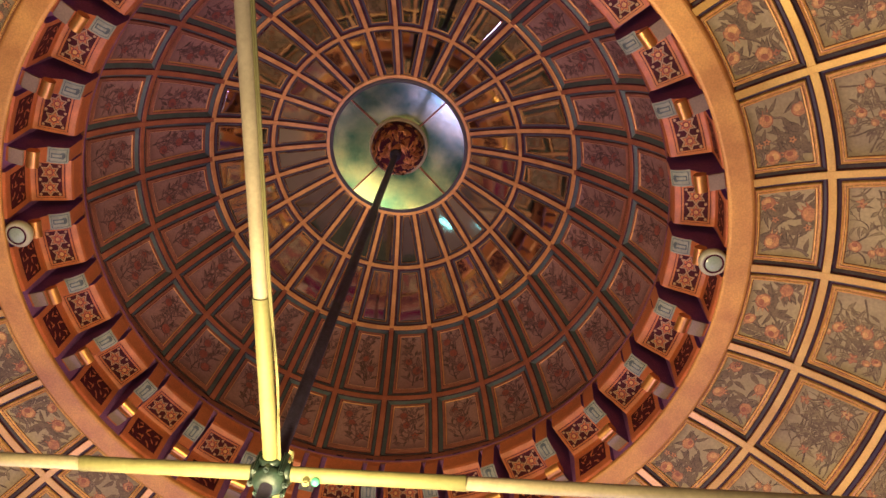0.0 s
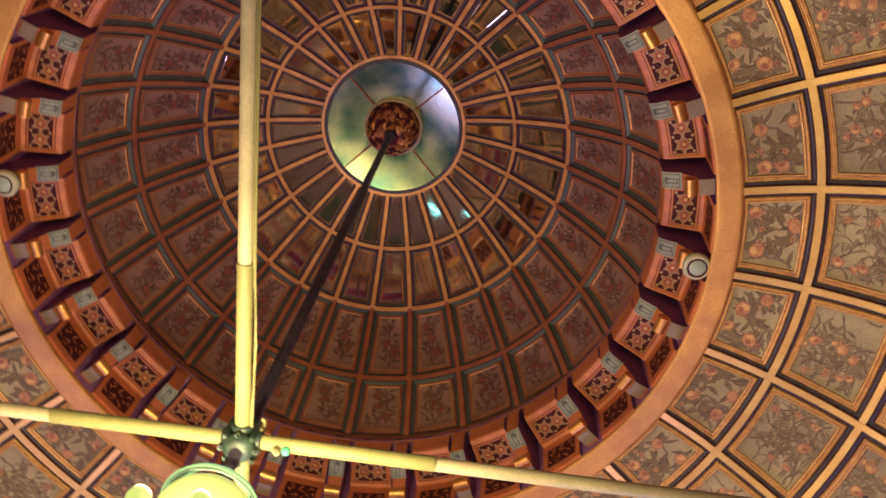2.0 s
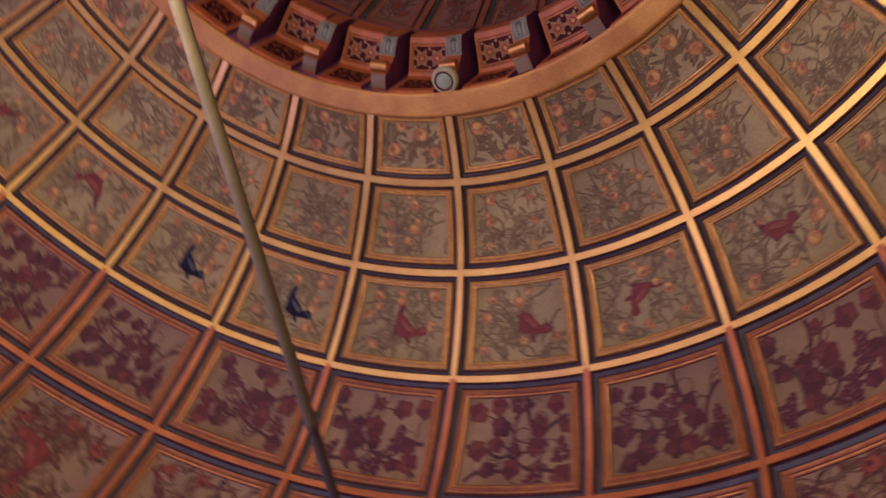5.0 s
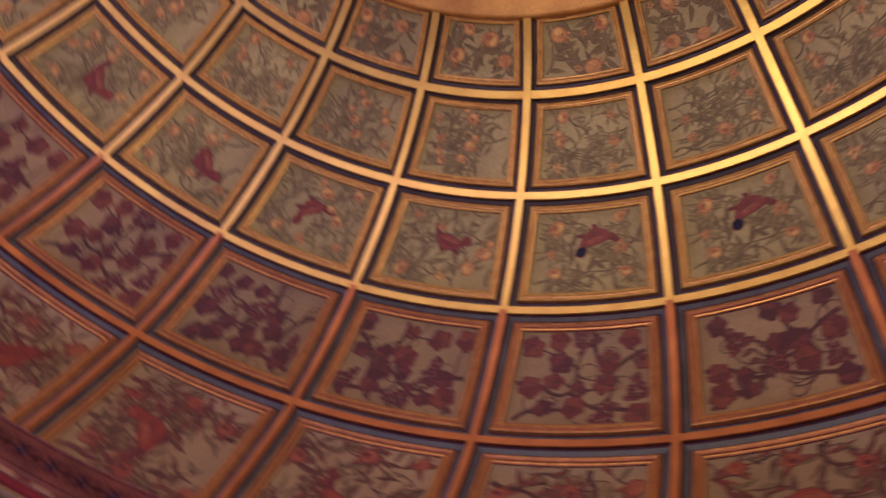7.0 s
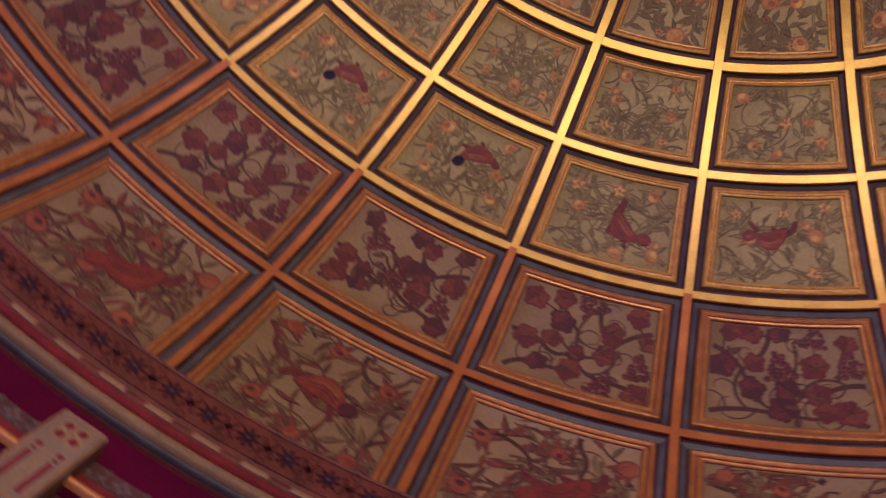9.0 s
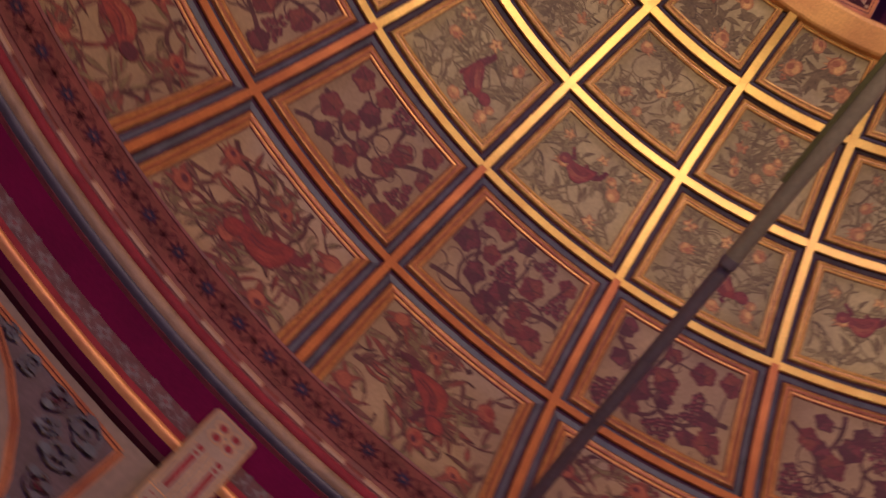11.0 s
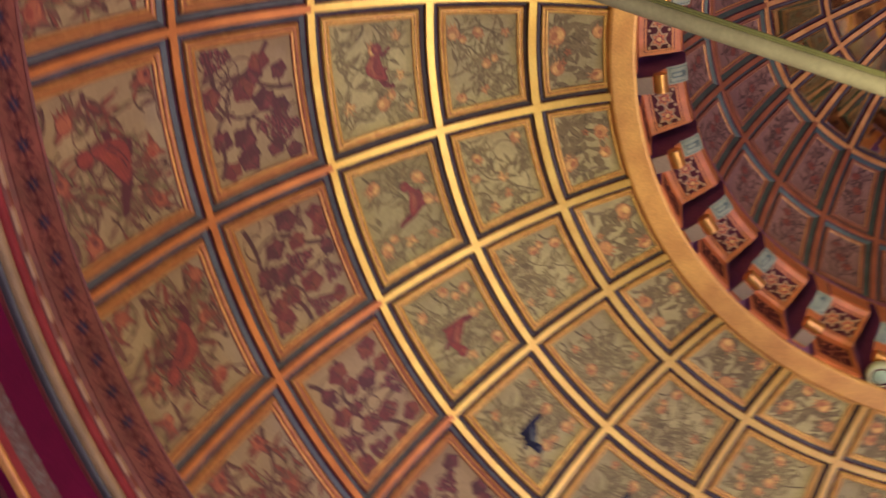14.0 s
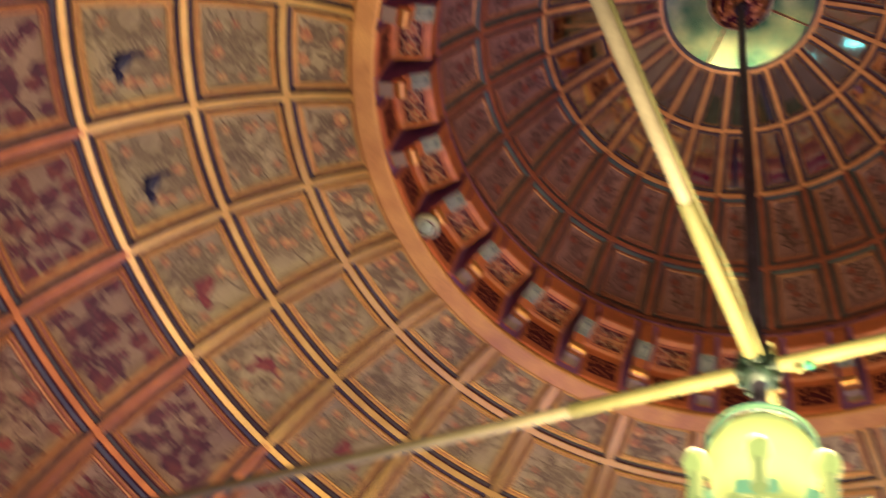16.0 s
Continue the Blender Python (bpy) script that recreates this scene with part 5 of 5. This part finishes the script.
    def sheet(u0, u1, v0, v1, lift, mat):
        g = 5
        pts = [pl(u, v0 + (v1 - v0) * i / g, lift) for i in range(g + 1) for u in (u0, u1)]
        mb.add(pts, [(2 * i, 2 * i + 1, 2 * i + 3, 2 * i + 2) for i in range(g)], mat)
    sheet(-0.037, 0.037, -0.05, 1.08, 0.004, "plaque")
    sheet(-0.030, 0.030, 0.05, 0.98, 0.0048, "teal")
    sheet(-0.027, 0.027, 0.09, 0.94, 0.0056, "plaque")
    sheet(-0.012, 0.012, 0.14, 0.72, 0.0064, "teal")
    q = [(0.016 * math.cos(t), 0.74 + 0.16 * math.sin(t)) for t in (2 * math.pi * i / 12 for i in range(12))]
    mb.add([pl(u, v, 0.0066) for u, v in q], [tuple(range(12))], "teal")
    sheet(-0.006, 0.006, 0.2, 0.7, 0.0072, "plaque")
    d_plaque = mb.data("plaque")
    for j in range(N):
        ob = part("block", d_block, ring, "orange painted block" if j == 0 else "", spin((j + 0.5) * STEP))
        part("star_panel", d_star, ob, "ivory stars on maroon" if j == 0 else "")
        part("foliate_panel", d_face, ob, "maroon foliate panel" if j == 0 else "")
        ob = part("bracket", d_br, ring, "orange painted bracket" if j == 0 else "", spin(j * STEP))
        part("ivory_foot", d_foot, ob, "ivory square foot" if j == 0 else "")
        part("copper_roll", d_roll, ob, "polished copper roll" if j == 0 else "")
        part("plaque", d_plaque, ob, "pale green arched plaque" if j == 0 else "")


# ---- upper dome ----
def build_upper_dome():
    dome = thing("upper_dome", "dim upper dome of painted panels and mirror panes", "dome", kind="structure")
    mb = Mesh()
    prof = []
    for i in range(33):
        c, n = upper_curve(i / 8)
        c = c + n * 0.035
        prof.append((c.x, c.y + Z0))
    revolve(mb, prof, "blue", 84)
    revolve(mb, [(r + 0.08, z + 0.06) for r, z in prof][::-1], "wall", 84)
    part("shell", mb, dome, "plain backing shell of the upper dome")
    def half(s):
        return (0.0105, 0.0105, 0.0125, 0.0135, 0.0145)[int(round(s))] if abs(s - round(s)) < 1e-6 else 0.0105 + 0.001 * s
    mb = Mesh()
    pts = []
    k = 24
    for i in range(k + 1):
        s = 4 * i / k
        c, n = upper_curve(s)
        w = half(s)
        for side, depth in ((-1, 0.03), (-1, 0.001), (-0.85, 0), (0.85, 0), (1, 0.001), (1, 0.03)):
            q = c + n * depth
            a = side * w / c.x
            pts.append((q.x * math.cos(a), q.x * math.sin(a), q.y + Z0))
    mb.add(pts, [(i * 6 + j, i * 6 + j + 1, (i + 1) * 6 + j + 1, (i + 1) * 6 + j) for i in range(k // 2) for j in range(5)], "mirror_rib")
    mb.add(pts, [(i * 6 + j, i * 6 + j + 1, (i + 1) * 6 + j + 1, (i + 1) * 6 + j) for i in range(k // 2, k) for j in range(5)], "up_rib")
    data = mb.data("rib")
    for j in range(N):
        part("rib", data, dome, "painted rib, gilt between the mirrors" if j == 0 else "", spin(j * STEP))
    for i in range(0, 4):
        mb = Mesh()
        prof = []
        w = half(i) * (1.0 if i else 2.0)
        L = length(upper_curve, max(i - 0.05, 0), i + 0.05) / (0.1 if i else 0.05)
        for off, depth in ((-1, 0.03), (-1, 0.003), (-0.85, 0.0015), (0.85, 0.0015), (1, 0.003), (1, 0.03)):
            c, n = upper_curve(i + off * w / L)
            q = c + n * (depth - (0 if i else 0.004))
            prof.append((q.x, q.y + Z0))
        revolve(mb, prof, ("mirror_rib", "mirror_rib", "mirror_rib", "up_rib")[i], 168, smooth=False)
        part("ring_rib", mb, dome, "gilded ring round the oculus" if i == 0 else "")
    for row in range(4):
        cell = Cell(upper_curve, row, row + 1)
        rt, rb, rs = half(row), half(row + 1) if row < 3 else 0.004, half(row + 0.5)
        def loop(w, depth, mat, k=1.0):
            return (rt + w * k, rb + w * k, rs + w * k, depth, mat)
        if row < 2:
            k = 0.7 if row == 0 else 1.0
            loops = [loop(0.0, 0.003, "umber", k), loop(0.002, 0.014, "umber", k), loop(0.012, 0.015, "blue", k), loop(0.022, 0.015, "maroon", k), loop(0.025, 0.011, "frame", k), loop(0.029, 0.015, "bead", k)]
            data = coffer(cell, loops, "maroon", 4).data("mirror_frame")
            last = loop(0.029, 0.0135, "mirror", k)
            pane = Mesh()
            mid = [cell.edge(fs, fu, *last[:4]) for fs, fu in ((0, 0), (0, 1), (1, 1), (1, 0))]
            nrm = (mid[1] - mid[0]).cross(mid[3] - mid[0]).normalized()
            back = [p + nrm * 0.002 * (1 if nrm.z > 0 else -1) for p in mid]
            inner = loop(0.029 + (0.005 if row else 0.003), 0.0115, "mirror", k)
            face = [cell.edge(fs, fu, *inner[:4]) for fs, fu in ((0, 0), (0, 1), (1, 1), (1, 0))]
            pane.add(mid + back + face, [(8, 11, 10, 9), (0, 8, 9, 1), (1, 9, 10, 2), (2, 10, 11, 3), (3, 11, 8, 0), (4, 5, 6, 7), (0, 1, 5, 4), (1, 2, 6, 5), (2, 3, 7, 6), (3, 0, 4, 7)], "mirror")
            d_pane = pane.data("mirror_pane")
            for j in range(N):
                ob = part("mirror_frame", data, dome, "dark frame with thin gilt edge" if j == 0 else "", spin((j + 0.5) * STEP))
                rr = random.Random(row * 50 + j)
                pn = part("mirror_pane", d_pane, ob, "old mirror pane" if j == 0 else "")
                c = sum(mid, Vector()) / 4
                pn.matrix_basis = Matrix.Translation(c) @ Euler((rr.uniform(-0.02, 0.02), rr.uniform(-0.02, 0.02), 0)).to_matrix().to_4x4() @ Matrix.Translation(-c)
        else:
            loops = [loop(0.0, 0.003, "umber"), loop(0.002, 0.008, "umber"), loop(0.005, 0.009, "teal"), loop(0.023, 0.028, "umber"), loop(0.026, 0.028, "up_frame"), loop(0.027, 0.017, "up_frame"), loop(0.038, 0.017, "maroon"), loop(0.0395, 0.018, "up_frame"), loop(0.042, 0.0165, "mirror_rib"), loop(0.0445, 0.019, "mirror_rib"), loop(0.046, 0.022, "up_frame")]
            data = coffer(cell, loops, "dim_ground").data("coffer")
            last = loops[-1]
            hf = cell.size(last[0], last[1], last[2])
            paints = [upright_spray(cell, hf, 0.022, 900 + 10 * row + v, 0.072).data("spray_painting") for v in range(5)]
            for j in range(N):
                ob = part("coffer", data, dome, "tawny painted panel in teal frame" if j == 0 else "", spin((j + 0.5) * STEP))
                tagged(part("spray_painting", paints[(j * 2 + j // 4 + row) % 5], ob), kind="stuff")


def upright_spray(cell, half, depth, seed, unit):
    """A single wavering stem with slim leaves and outlined fruit."""
    b = Brush(cell, half, depth, seed)
    r = b.rnd
    hx, hy = half[:2]
    pts = [(0.26 * hx * math.sin(4.4 * t + seed), hy * (0.92 - 1.78 * t)) for t in (i / 16 for i in range(17))]
    b.stroke(pts, unit * 0.055, unit * 0.022, "spray_line")
    for i in range(1, 17, 2):
        x, y = pts[i]
        for sgn in (-1, 1):
            a0 = -math.pi / 2 + sgn * r.uniform(0.7, 1.35)
            q, a1 = b.curl(x, y, a0, hx * r.uniform(0.60, 1.0), -sgn * r.uniform(0.2, 1.4), 7)
            b.stroke(q, unit * 0.032, unit * 0.014, "spray_line")
            for k in (2, 4, 5, 7):
                if r.random() < 0.8:
                    two_tone_leaf(b, *q[k], a1 + (-1) ** k * r.uniform(0.3, 1.1), unit * r.uniform(0.42, 0.72), unit * r.uniform(0.075, 0.12), "spray_line", r.choice(("spray_leaf", "spray_leaf", "leaf_dark")), r.uniform(-0.5, 0.5))
    for x, y in ((0.12 * hx, -0.05 * hy), (-0.40 * hx, 0.45 * hy), (0.42 * hx, -0.50 * hy)):
        x, y = x + r.uniform(-0.12, 0.12) * hx, y + r.uniform(-0.12, 0.12) * hy
        for k in range(3):
            two_tone_leaf(b, x, y, r.uniform(0, 6.3), unit * 0.7, unit * 0.11, "spray_line", "spray_leaf", r.uniform(-0.4, 0.4))
        rad = unit * r.uniform(0.24, 0.34)
        if r.random() < 0.6:
            pomegranate(b, x, y, r.uniform(0, 6.3), rad * 1.15, "spray_line", "leaf_lit", "leaf_lit", "grape_leaf")
        else:
            petal_flower(b, x, y, rad * 1.2, "spray_line", r.choice(("leaf_lit", "spray_leaf")))
    return b.mb


def build_oculus():
    oc = thing("oculus_mirror", "round mirror in four sectors at the top of the dome, teal reflections in its colour", "mirror")
    zt = upper_curve(0)[0].y + Z0
    for q in range(4):
        mb = Mesh()
        n = 14
        a0, a1 = math.pi / 4 + q * math.pi / 2, math.pi / 4 + (q + 1) * math.pi / 2
        prof = [(0.392, zt - 0.004), (0.30, zt + 0.012), (0.20, zt + 0.022), (0.12, zt + 0.026)]
        revolve(mb, prof, "disc", n, a0, a1)
        part("mirror_sector", mb, oc, "mirror sector with teal reflections in its colour" if q == 0 else "")
        mb = Mesh()
        ca, sa = math.cos(a0), math.sin(a0)
        tube(mb, (0.13 * ca, 0.13 * sa, zt + 0.020), (0.392 * ca, 0.392 * sa, zt - 0.008), 0.004, 0.004, "up_rib", 8)
        part("glazing_bar", mb, oc, "thin gilt bar" if q == 0 else "")
    mb = Mesh()
    revolve(mb, [(0.388, zt + 0.01), (0.386, zt - 0.010), (0.398, zt - 0.014), (0.408, zt - 0.004)], "blue", 84)
    part("rim", mb, oc, "dark rim")
    mb = Mesh()
    lathe(mb, [(0.150, 0.03), (0.156, -0.004), (0.164, -0.008), (0.172, 0.0), (0.172, 0.03)], (0, 0, zt), "pale", 48)
    part("boss_collar", mb, oc, "pale ring round the carved boss")
    boss = thing("carved_boss", "gilded boss carved with curling leaves", "boss")
    boss.matrix_basis = Matrix.Translation((0, 0, zt)) @ Matrix.Scale(1.08, 4) @ Matrix.Translation((0, 0, -zt))
    mb = Mesh()
    zc = zt - 0.02
    prof = [(0.001, -0.100), (0.05, -0.097), (0.095, -0.080), (0.130, -0.048), (0.143, -0.005), (0.140, 0.03), (0.12, 0.05)]
    # maroon core gives the red shade seen between the leaves
    lathe(mb, prof, (0, 0, zc), "maroon", 40)
    part("core", mb, boss, "core coloured as the red shade between the leaves")
    r = random.Random(11)
    for i in range(64):
        lat = math.asin(r.uniform(0.05, 0.98))
        lon = i * 2.39996
        L = r.uniform(0.06, 0.095)
        mb = Mesh()
        rows = []
        turn = r.uniform(0, 6.28)
        for j in range(7):
            t = j / 6
            wdt = 0.015 * math.sin(math.pi * min(1, 0.12 + t * 0.95)) + 0.002
            bend = 1.4 * t * t
            cx, cz = L * t, 0.006 + 0.010 * math.sin(bend * 2.0) - 3.0 * (L * (t - 0.5)) ** 2
            cy = 0.016 * math.sin(2.6 * t)
            for side, dz in ((-1, 0.0), (-0.5, 0.007), (0, 0.003), (0.5, 0.007), (1, 0.0)):
                rows.append(Vector((cx, cy + side * wdt, cz + dz)))
        normal = Vector((math.cos(lat) * math.cos(lon), math.cos(lat) * math.sin(lon), -math.sin(lat)))
        m = Matrix.Translation((normal.x * 0.126, normal.y * 0.126, zc + normal.z * 0.090)) @ normal.to_track_quat("Z", "Y").to_matrix().to_4x4() @ Matrix.Rotation(turn, 4, "Z")
        mb.add([m @ (p - Vector((L / 2, 0, 0))) for p in rows], [(a * 5 + b, a * 5 + b + 1, (a + 1) * 5 + b + 1, (a + 1) * 5 + b) for a in range(6) for b in range(4)], "boss", True)
        part("carved_leaf", mb, boss, "gilded curling leaf" if i == 0 else "")
    for i in range(18):
        mb = Mesh()
        lat, lon = math.asin(r.uniform(0.1, 0.95)), i * 2.39996 + 1
        n = Vector((math.cos(lat) * math.cos(lon), math.cos(lat) * math.sin(lon), -math.sin(lat)))
        bm = bmesh.new()
        bmesh.ops.create_icosphere(bm, subdivisions=2, radius=0.015)
        bm.transform(Matrix.Translation((n.x * 0.134, n.y * 0.134, zc + n.z * 0.098)))
        bm.verts.index_update()
        mb.add([v.co for v in bm.verts], [[v.index for v in f.verts] for f in bm.faces], "boss", True)
        bm.free()
        part("berry", mb, boss, "gilded berry" if i == 0 else "")


# ---- tie rods, hub, hanging rod, chandelier ----
HUB = Z0 + 1.945


def build_rods():
    first = thing("tie_rod", "cream painted iron tie rod from hub to dome foot", "rod", "four tie rods", at=(0, 0, HUB))
    # inner and middle tube colours carry the bulbs' yellow glow and its fading
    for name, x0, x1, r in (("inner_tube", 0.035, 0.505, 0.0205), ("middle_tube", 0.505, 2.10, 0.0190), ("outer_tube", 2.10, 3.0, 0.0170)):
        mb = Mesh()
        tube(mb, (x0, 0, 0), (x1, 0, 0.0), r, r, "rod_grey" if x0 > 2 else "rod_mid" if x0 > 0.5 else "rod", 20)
        part(name, mb, first)
    for x, r in ((0.505, 0.0214), (2.10, 0.0200)):
        mb = Mesh()
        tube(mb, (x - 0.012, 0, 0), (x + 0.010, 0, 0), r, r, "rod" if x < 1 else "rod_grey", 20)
        part("collar", mb, first)
    mb = Mesh()
    tube(mb, (2.985, 0, 0.0), (3.035, 0, 0.004), 0.0190, 0.0195, "rod_grey", 16)
    box(mb, (0.018, 0.044, 0.044), "brown", Matrix.Translation((3.024, 0, 0.012)), 0.008)
    part("wall_socket", mb, first, "painted iron wall socket")
    for k in range(1, 4):
        copy_thing(first, Matrix.Translation((0, 0, HUB)) @ spin(k * math.pi / 2))
    hub = thing("rod_hub", "green patinated iron hub joining the tie rods", "hub", at=(0, 0, HUB))
    mb = Mesh()
    box(mb, (0.080, 0.080, 0.070), "verdigris", Matrix.Rotation(0.0, 4, "Z"), 0.020)
    lathe(mb, [(0.001, -0.066), (0.024, -0.064), (0.040, -0.048), (0.045, -0.03), (0.034, -0.02)], (0, 0, 0), "verdigris", 20)
    part("body", mb, hub)
    for k in range(4):
        mb = Mesh()
        lathe(mb, [(0.026, 0.030), (0.030, 0.036), (0.030, 0.048), (0.026, 0.053), (0.018, 0.053)], (0, 0, 0), "verdigris", 18)
        part("socket", mb, hub, "", spin(k * math.pi / 2) @ Matrix.Rotation(math.pi / 2, 4, "Y"))
        mb = Mesh()
        tube(mb, (0.046, 0.0, -0.034), (0.046, 0.0, -0.050), 0.009, 0.009, "verdigris", 6)
        tube(mb, (0.046, 0.0, -0.050), (0.046, 0.0, -0.056), 0.005, 0.005, "verdigris", 8)
        part("bolt", mb, hub, "", spin(k * math.pi / 2))
        mb = Mesh()
        box(mb, (0.012, 0.016, 0.092), "verdigris", Matrix.Rotation(math.pi / 4, 4, "Z") @ Matrix.Translation((0.050, 0, -0.004)), 0.004)
        part("strap", mb, hub, "", spin(k * math.pi / 2))
    # curled eye on the hub, for the cable
    mb = Mesh()
    loop_pts = [Vector((0.030 + 0.018 * math.cos(t), 0.046, 0.030 + 0.018 * math.sin(t))) for t in (0.6 * i for i in range(9))]
    for p, q in zip(loop_pts, loop_pts[1:]):
        tube(mb, p, q, 0.0050, 0.0050, "rod", 8)
    part("cable_eye", mb, hub, "small cream painted iron eye")
    # small lug and green bead on the collar of one rod
    mb = Mesh()
    box(mb, (0.020, 0.018, 0.036), "rod", Matrix.Translation((0, 0.098, -0.024)), 0.004)
    part("lug", mb, hub, "cream painted lug")
    mb = Mesh()
    lathe(mb, [(0.001, -0.014), (0.009, -0.010), (0.012, 0.0), (0.009, 0.010), (0.001, 0.014)], (0, 0.122, -0.026), "jade", 14)
    part("bead", mb, hub, "small teal bead")
    # two thin cables clipped along one rod
    for side, sag in ((0.021, 0.013), (0.026, 0.006)):
        mb = Mesh()
        pts = [(0.05 + 1.85 * i / 30, side + sag * math.exp(-((i - 4) / 3.0) ** 2), -0.008 - 0.006 * math.exp(-((i - 4) / 3.0) ** 2)) for i in range(31)]
        ring = [(0.0032 * math.cos(t), 0.0032 * math.sin(t)) for t in (math.pi * i / 3 for i in range(6))]
        mb.add([(px, py + dy, pz + dz) for px, py, pz in pts for dy, dz in ring], [(6 * i + j, 6 * i + (j + 1) % 6, 6 * i + 6 + (j + 1) % 6, 6 * i + 6 + j) for i in range(30) for j in range(6)], "rod", True)
        cable = tagged(new("cable", mb.data("cable")), "thin cream electric cable clipped along the tie rod", "cable", "two cables")
        cable.location = (0, 0, HUB)
    rod = thing("hanging_rod", "dark bronze rod hanging from the carved boss", "rod", at=(0, 0, HUB))
    top = upper_curve(0)[0].y + Z0 - 0.10 - HUB
    mb = Mesh()
    tube(mb, (0, 0, 0.03), (0, 0, top), 0.0200, 0.0175, "bronze", 16)
    part("tube", mb, rod)
    mb = Mesh()
    lathe(mb, [(0.018, -0.11), (0.030, -0.10), (0.034, -0.06), (0.024, -0.045), (0.030, -0.02), (0.040, 0.0), (0.02, 0.01)], (0, 0, top), "bronze", 20)
    part("collar", mb, rod, "turned bronze collar")


def build_chandelier():
    ch = thing("chandelier", "brightly lit pale brass chandelier with candle bulbs", "chandelier", at=(0, 0, Z0 - 0.018))
    mb = Mesh()
    tube(mb, (0, 0, 1.730), (0, 0, 1.918), 0.016, 0.018, "bronze", 16)
    part("stem", mb, ch, "dark bronze stem")
    # globe, rim, gallery, bars and sleeves glow to look overexposed by the bulbs
    mb = Mesh()
    prof = [(0.001, 1.741)] + [(0.119 * math.sin(t), 1.616 + 0.121 * math.cos(t)) for t in (0.25 + 1.75 * i / 9 for i in range(10))] + [(0.106, 1.545), (0.110, 1.420), (0.001, 1.418)]
    lathe(mb, prof, (0, 0, 0), "opal", 40)
    part("globe", mb, ch, "pale globe, given a glow for the bulbs' glare")
    mb = Mesh()
    lathe(mb, [(0.084, 1.716), (0.090, 1.722), (0.110, 1.706), (0.121, 1.686), (0.119, 1.680), (0.106, 1.696)], (0, 0, 0), "horn", 40)
    part("rim", mb, ch, "green rim, given a glow for the bulbs' glare")
    mb = Mesh()
    lathe(mb, [(0.0960, 1.7000), (0.1120, 1.6900), (0.1185, 1.6810), (0.1120, 1.6760)], (0, 0, 0), "verdigris", 40)
    part("rim_line", mb, ch, "dark green line under the rim")
    mb = Mesh()
    lathe(mb, [(0.10, 1.345), (0.208, 1.338), (0.214, 1.328), (0.214, 1.312), (0.205, 1.306), (0.10, 1.304)], (0, 0, 0), "opal", 8)
    part("gallery", mb, ch, "lit eight-sided gallery")
    for k in range(8):
        a0, a1 = k * math.pi / 4, (k + 1) * math.pi / 4
        q = [(0.205 * math.cos(a0), 0.205 * math.sin(a0), 1.331), (0.205 * math.cos(a1), 0.205 * math.sin(a1), 1.331), (0.150 * math.cos(a1), 0.150 * math.sin(a1), 1.125), (0.150 * math.cos(a0), 0.150 * math.sin(a0), 1.125)]
        mb = Mesh()
        mb.add(q + [(0.94 * x, 0.94 * y, z) for x, y, z in q], [(0, 3, 2, 1), (4, 5, 6, 7), (0, 1, 5, 4), (1, 2, 6, 5), (2, 3, 7, 6), (3, 0, 4, 7)], "horn")
        part("glass_panel", mb, ch, "lit green glass panel" if k == 0 else "")
        mb = Mesh()
        tube(mb, q[0], q[3], 0.0150, 0.0120, "opal", 8)
        part("glazing_bar", mb, ch, "lit pale bar" if k == 0 else "")
        mb = Mesh()
        m = Matrix.Rotation(a0 + 0.2, 4, "Z")
        box(mb, (0.010, 0.085, 0.030), "horn", m @ Matrix.Translation((0.165, 0, 1.395)) @ Matrix.Rotation(0.35, 4, "Y"), 0.004)
        part("gable", mb, ch, "small lit green gable" if k == 0 else "")
    mb = Mesh()
    lathe(mb, [(0.11, 1.130), (0.20, 1.120), (0.245, 1.100), (0.25, 1.080), (0.235, 1.065), (0.12, 1.050), (0.06, 0.995), (0.03, 0.935), (0.001, 0.925)], (0, 0, 0), "bronze", 32)
    part("dish", mb, ch, "dark bronze dish and pendant")
    for i, (bx, by, bz) in enumerate(BULBS):
        mb = Mesh()
        tube(mb, (bx, by, 1.345), (bx, by, 1.414), 0.0165, 0.0150, "opal", 14)
        sleeve = part("candle_sleeve", mb, ch, "lit pale candle sleeve" if i == 0 else "")
        mb = Mesh()
        lathe(mb, [(0.012, 1.412), (0.022, 1.426), (0.027, 1.448), (0.021, 1.470), (0.001, 1.484)], (bx, by, 0), "bulb", 16)
        part("bulb", mb, sleeve, "glowing candle bulb" if i == 0 else "")


def build_spotlights():
    for a in (math.pi / 2, -math.pi / 2):
        sp = thing("ceiling_spotlight", "small round ivory spotlight on the battlement cornice", "spotlight", "pair of spotlights", at=(1.492 * math.cos(a), 1.492 * math.sin(a), Z0 + 3.592))
        sp.scale = (0.86, 0.86, 0.92)
        mb = Mesh()
        lathe(mb, [(0.03, 0.0), (0.058, -0.012), (0.068, -0.035), (0.070, -0.055), (0.062, -0.066), (0.050, -0.070), (0.046, -0.062)], (0, 0, 0), "ivory", 28)
        part("housing", mb, sp, "ivory round housing")
        mb = Mesh()
        lathe(mb, [(0.050, -0.0705), (0.046, -0.0735), (0.041, -0.0705)], (0, 0, 0), "maroon", 28)
        part("dark_ring", mb, sp, "dark ring")
        mb = Mesh()
        lathe(mb, [(0.046, -0.064), (0.034, -0.072), (0.016, -0.076), (0.001, -0.077)], (0, 0, 0), "lens", 28)
        part("lens", mb, sp, "pale green lens")


build_room()
build_cornice()
build_lower_dome()
build_battlement()
build_upper_dome()
build_oculus()
build_rods()
build_chandelier()
build_spotlights()
build_tablets()
build_wall_painting()
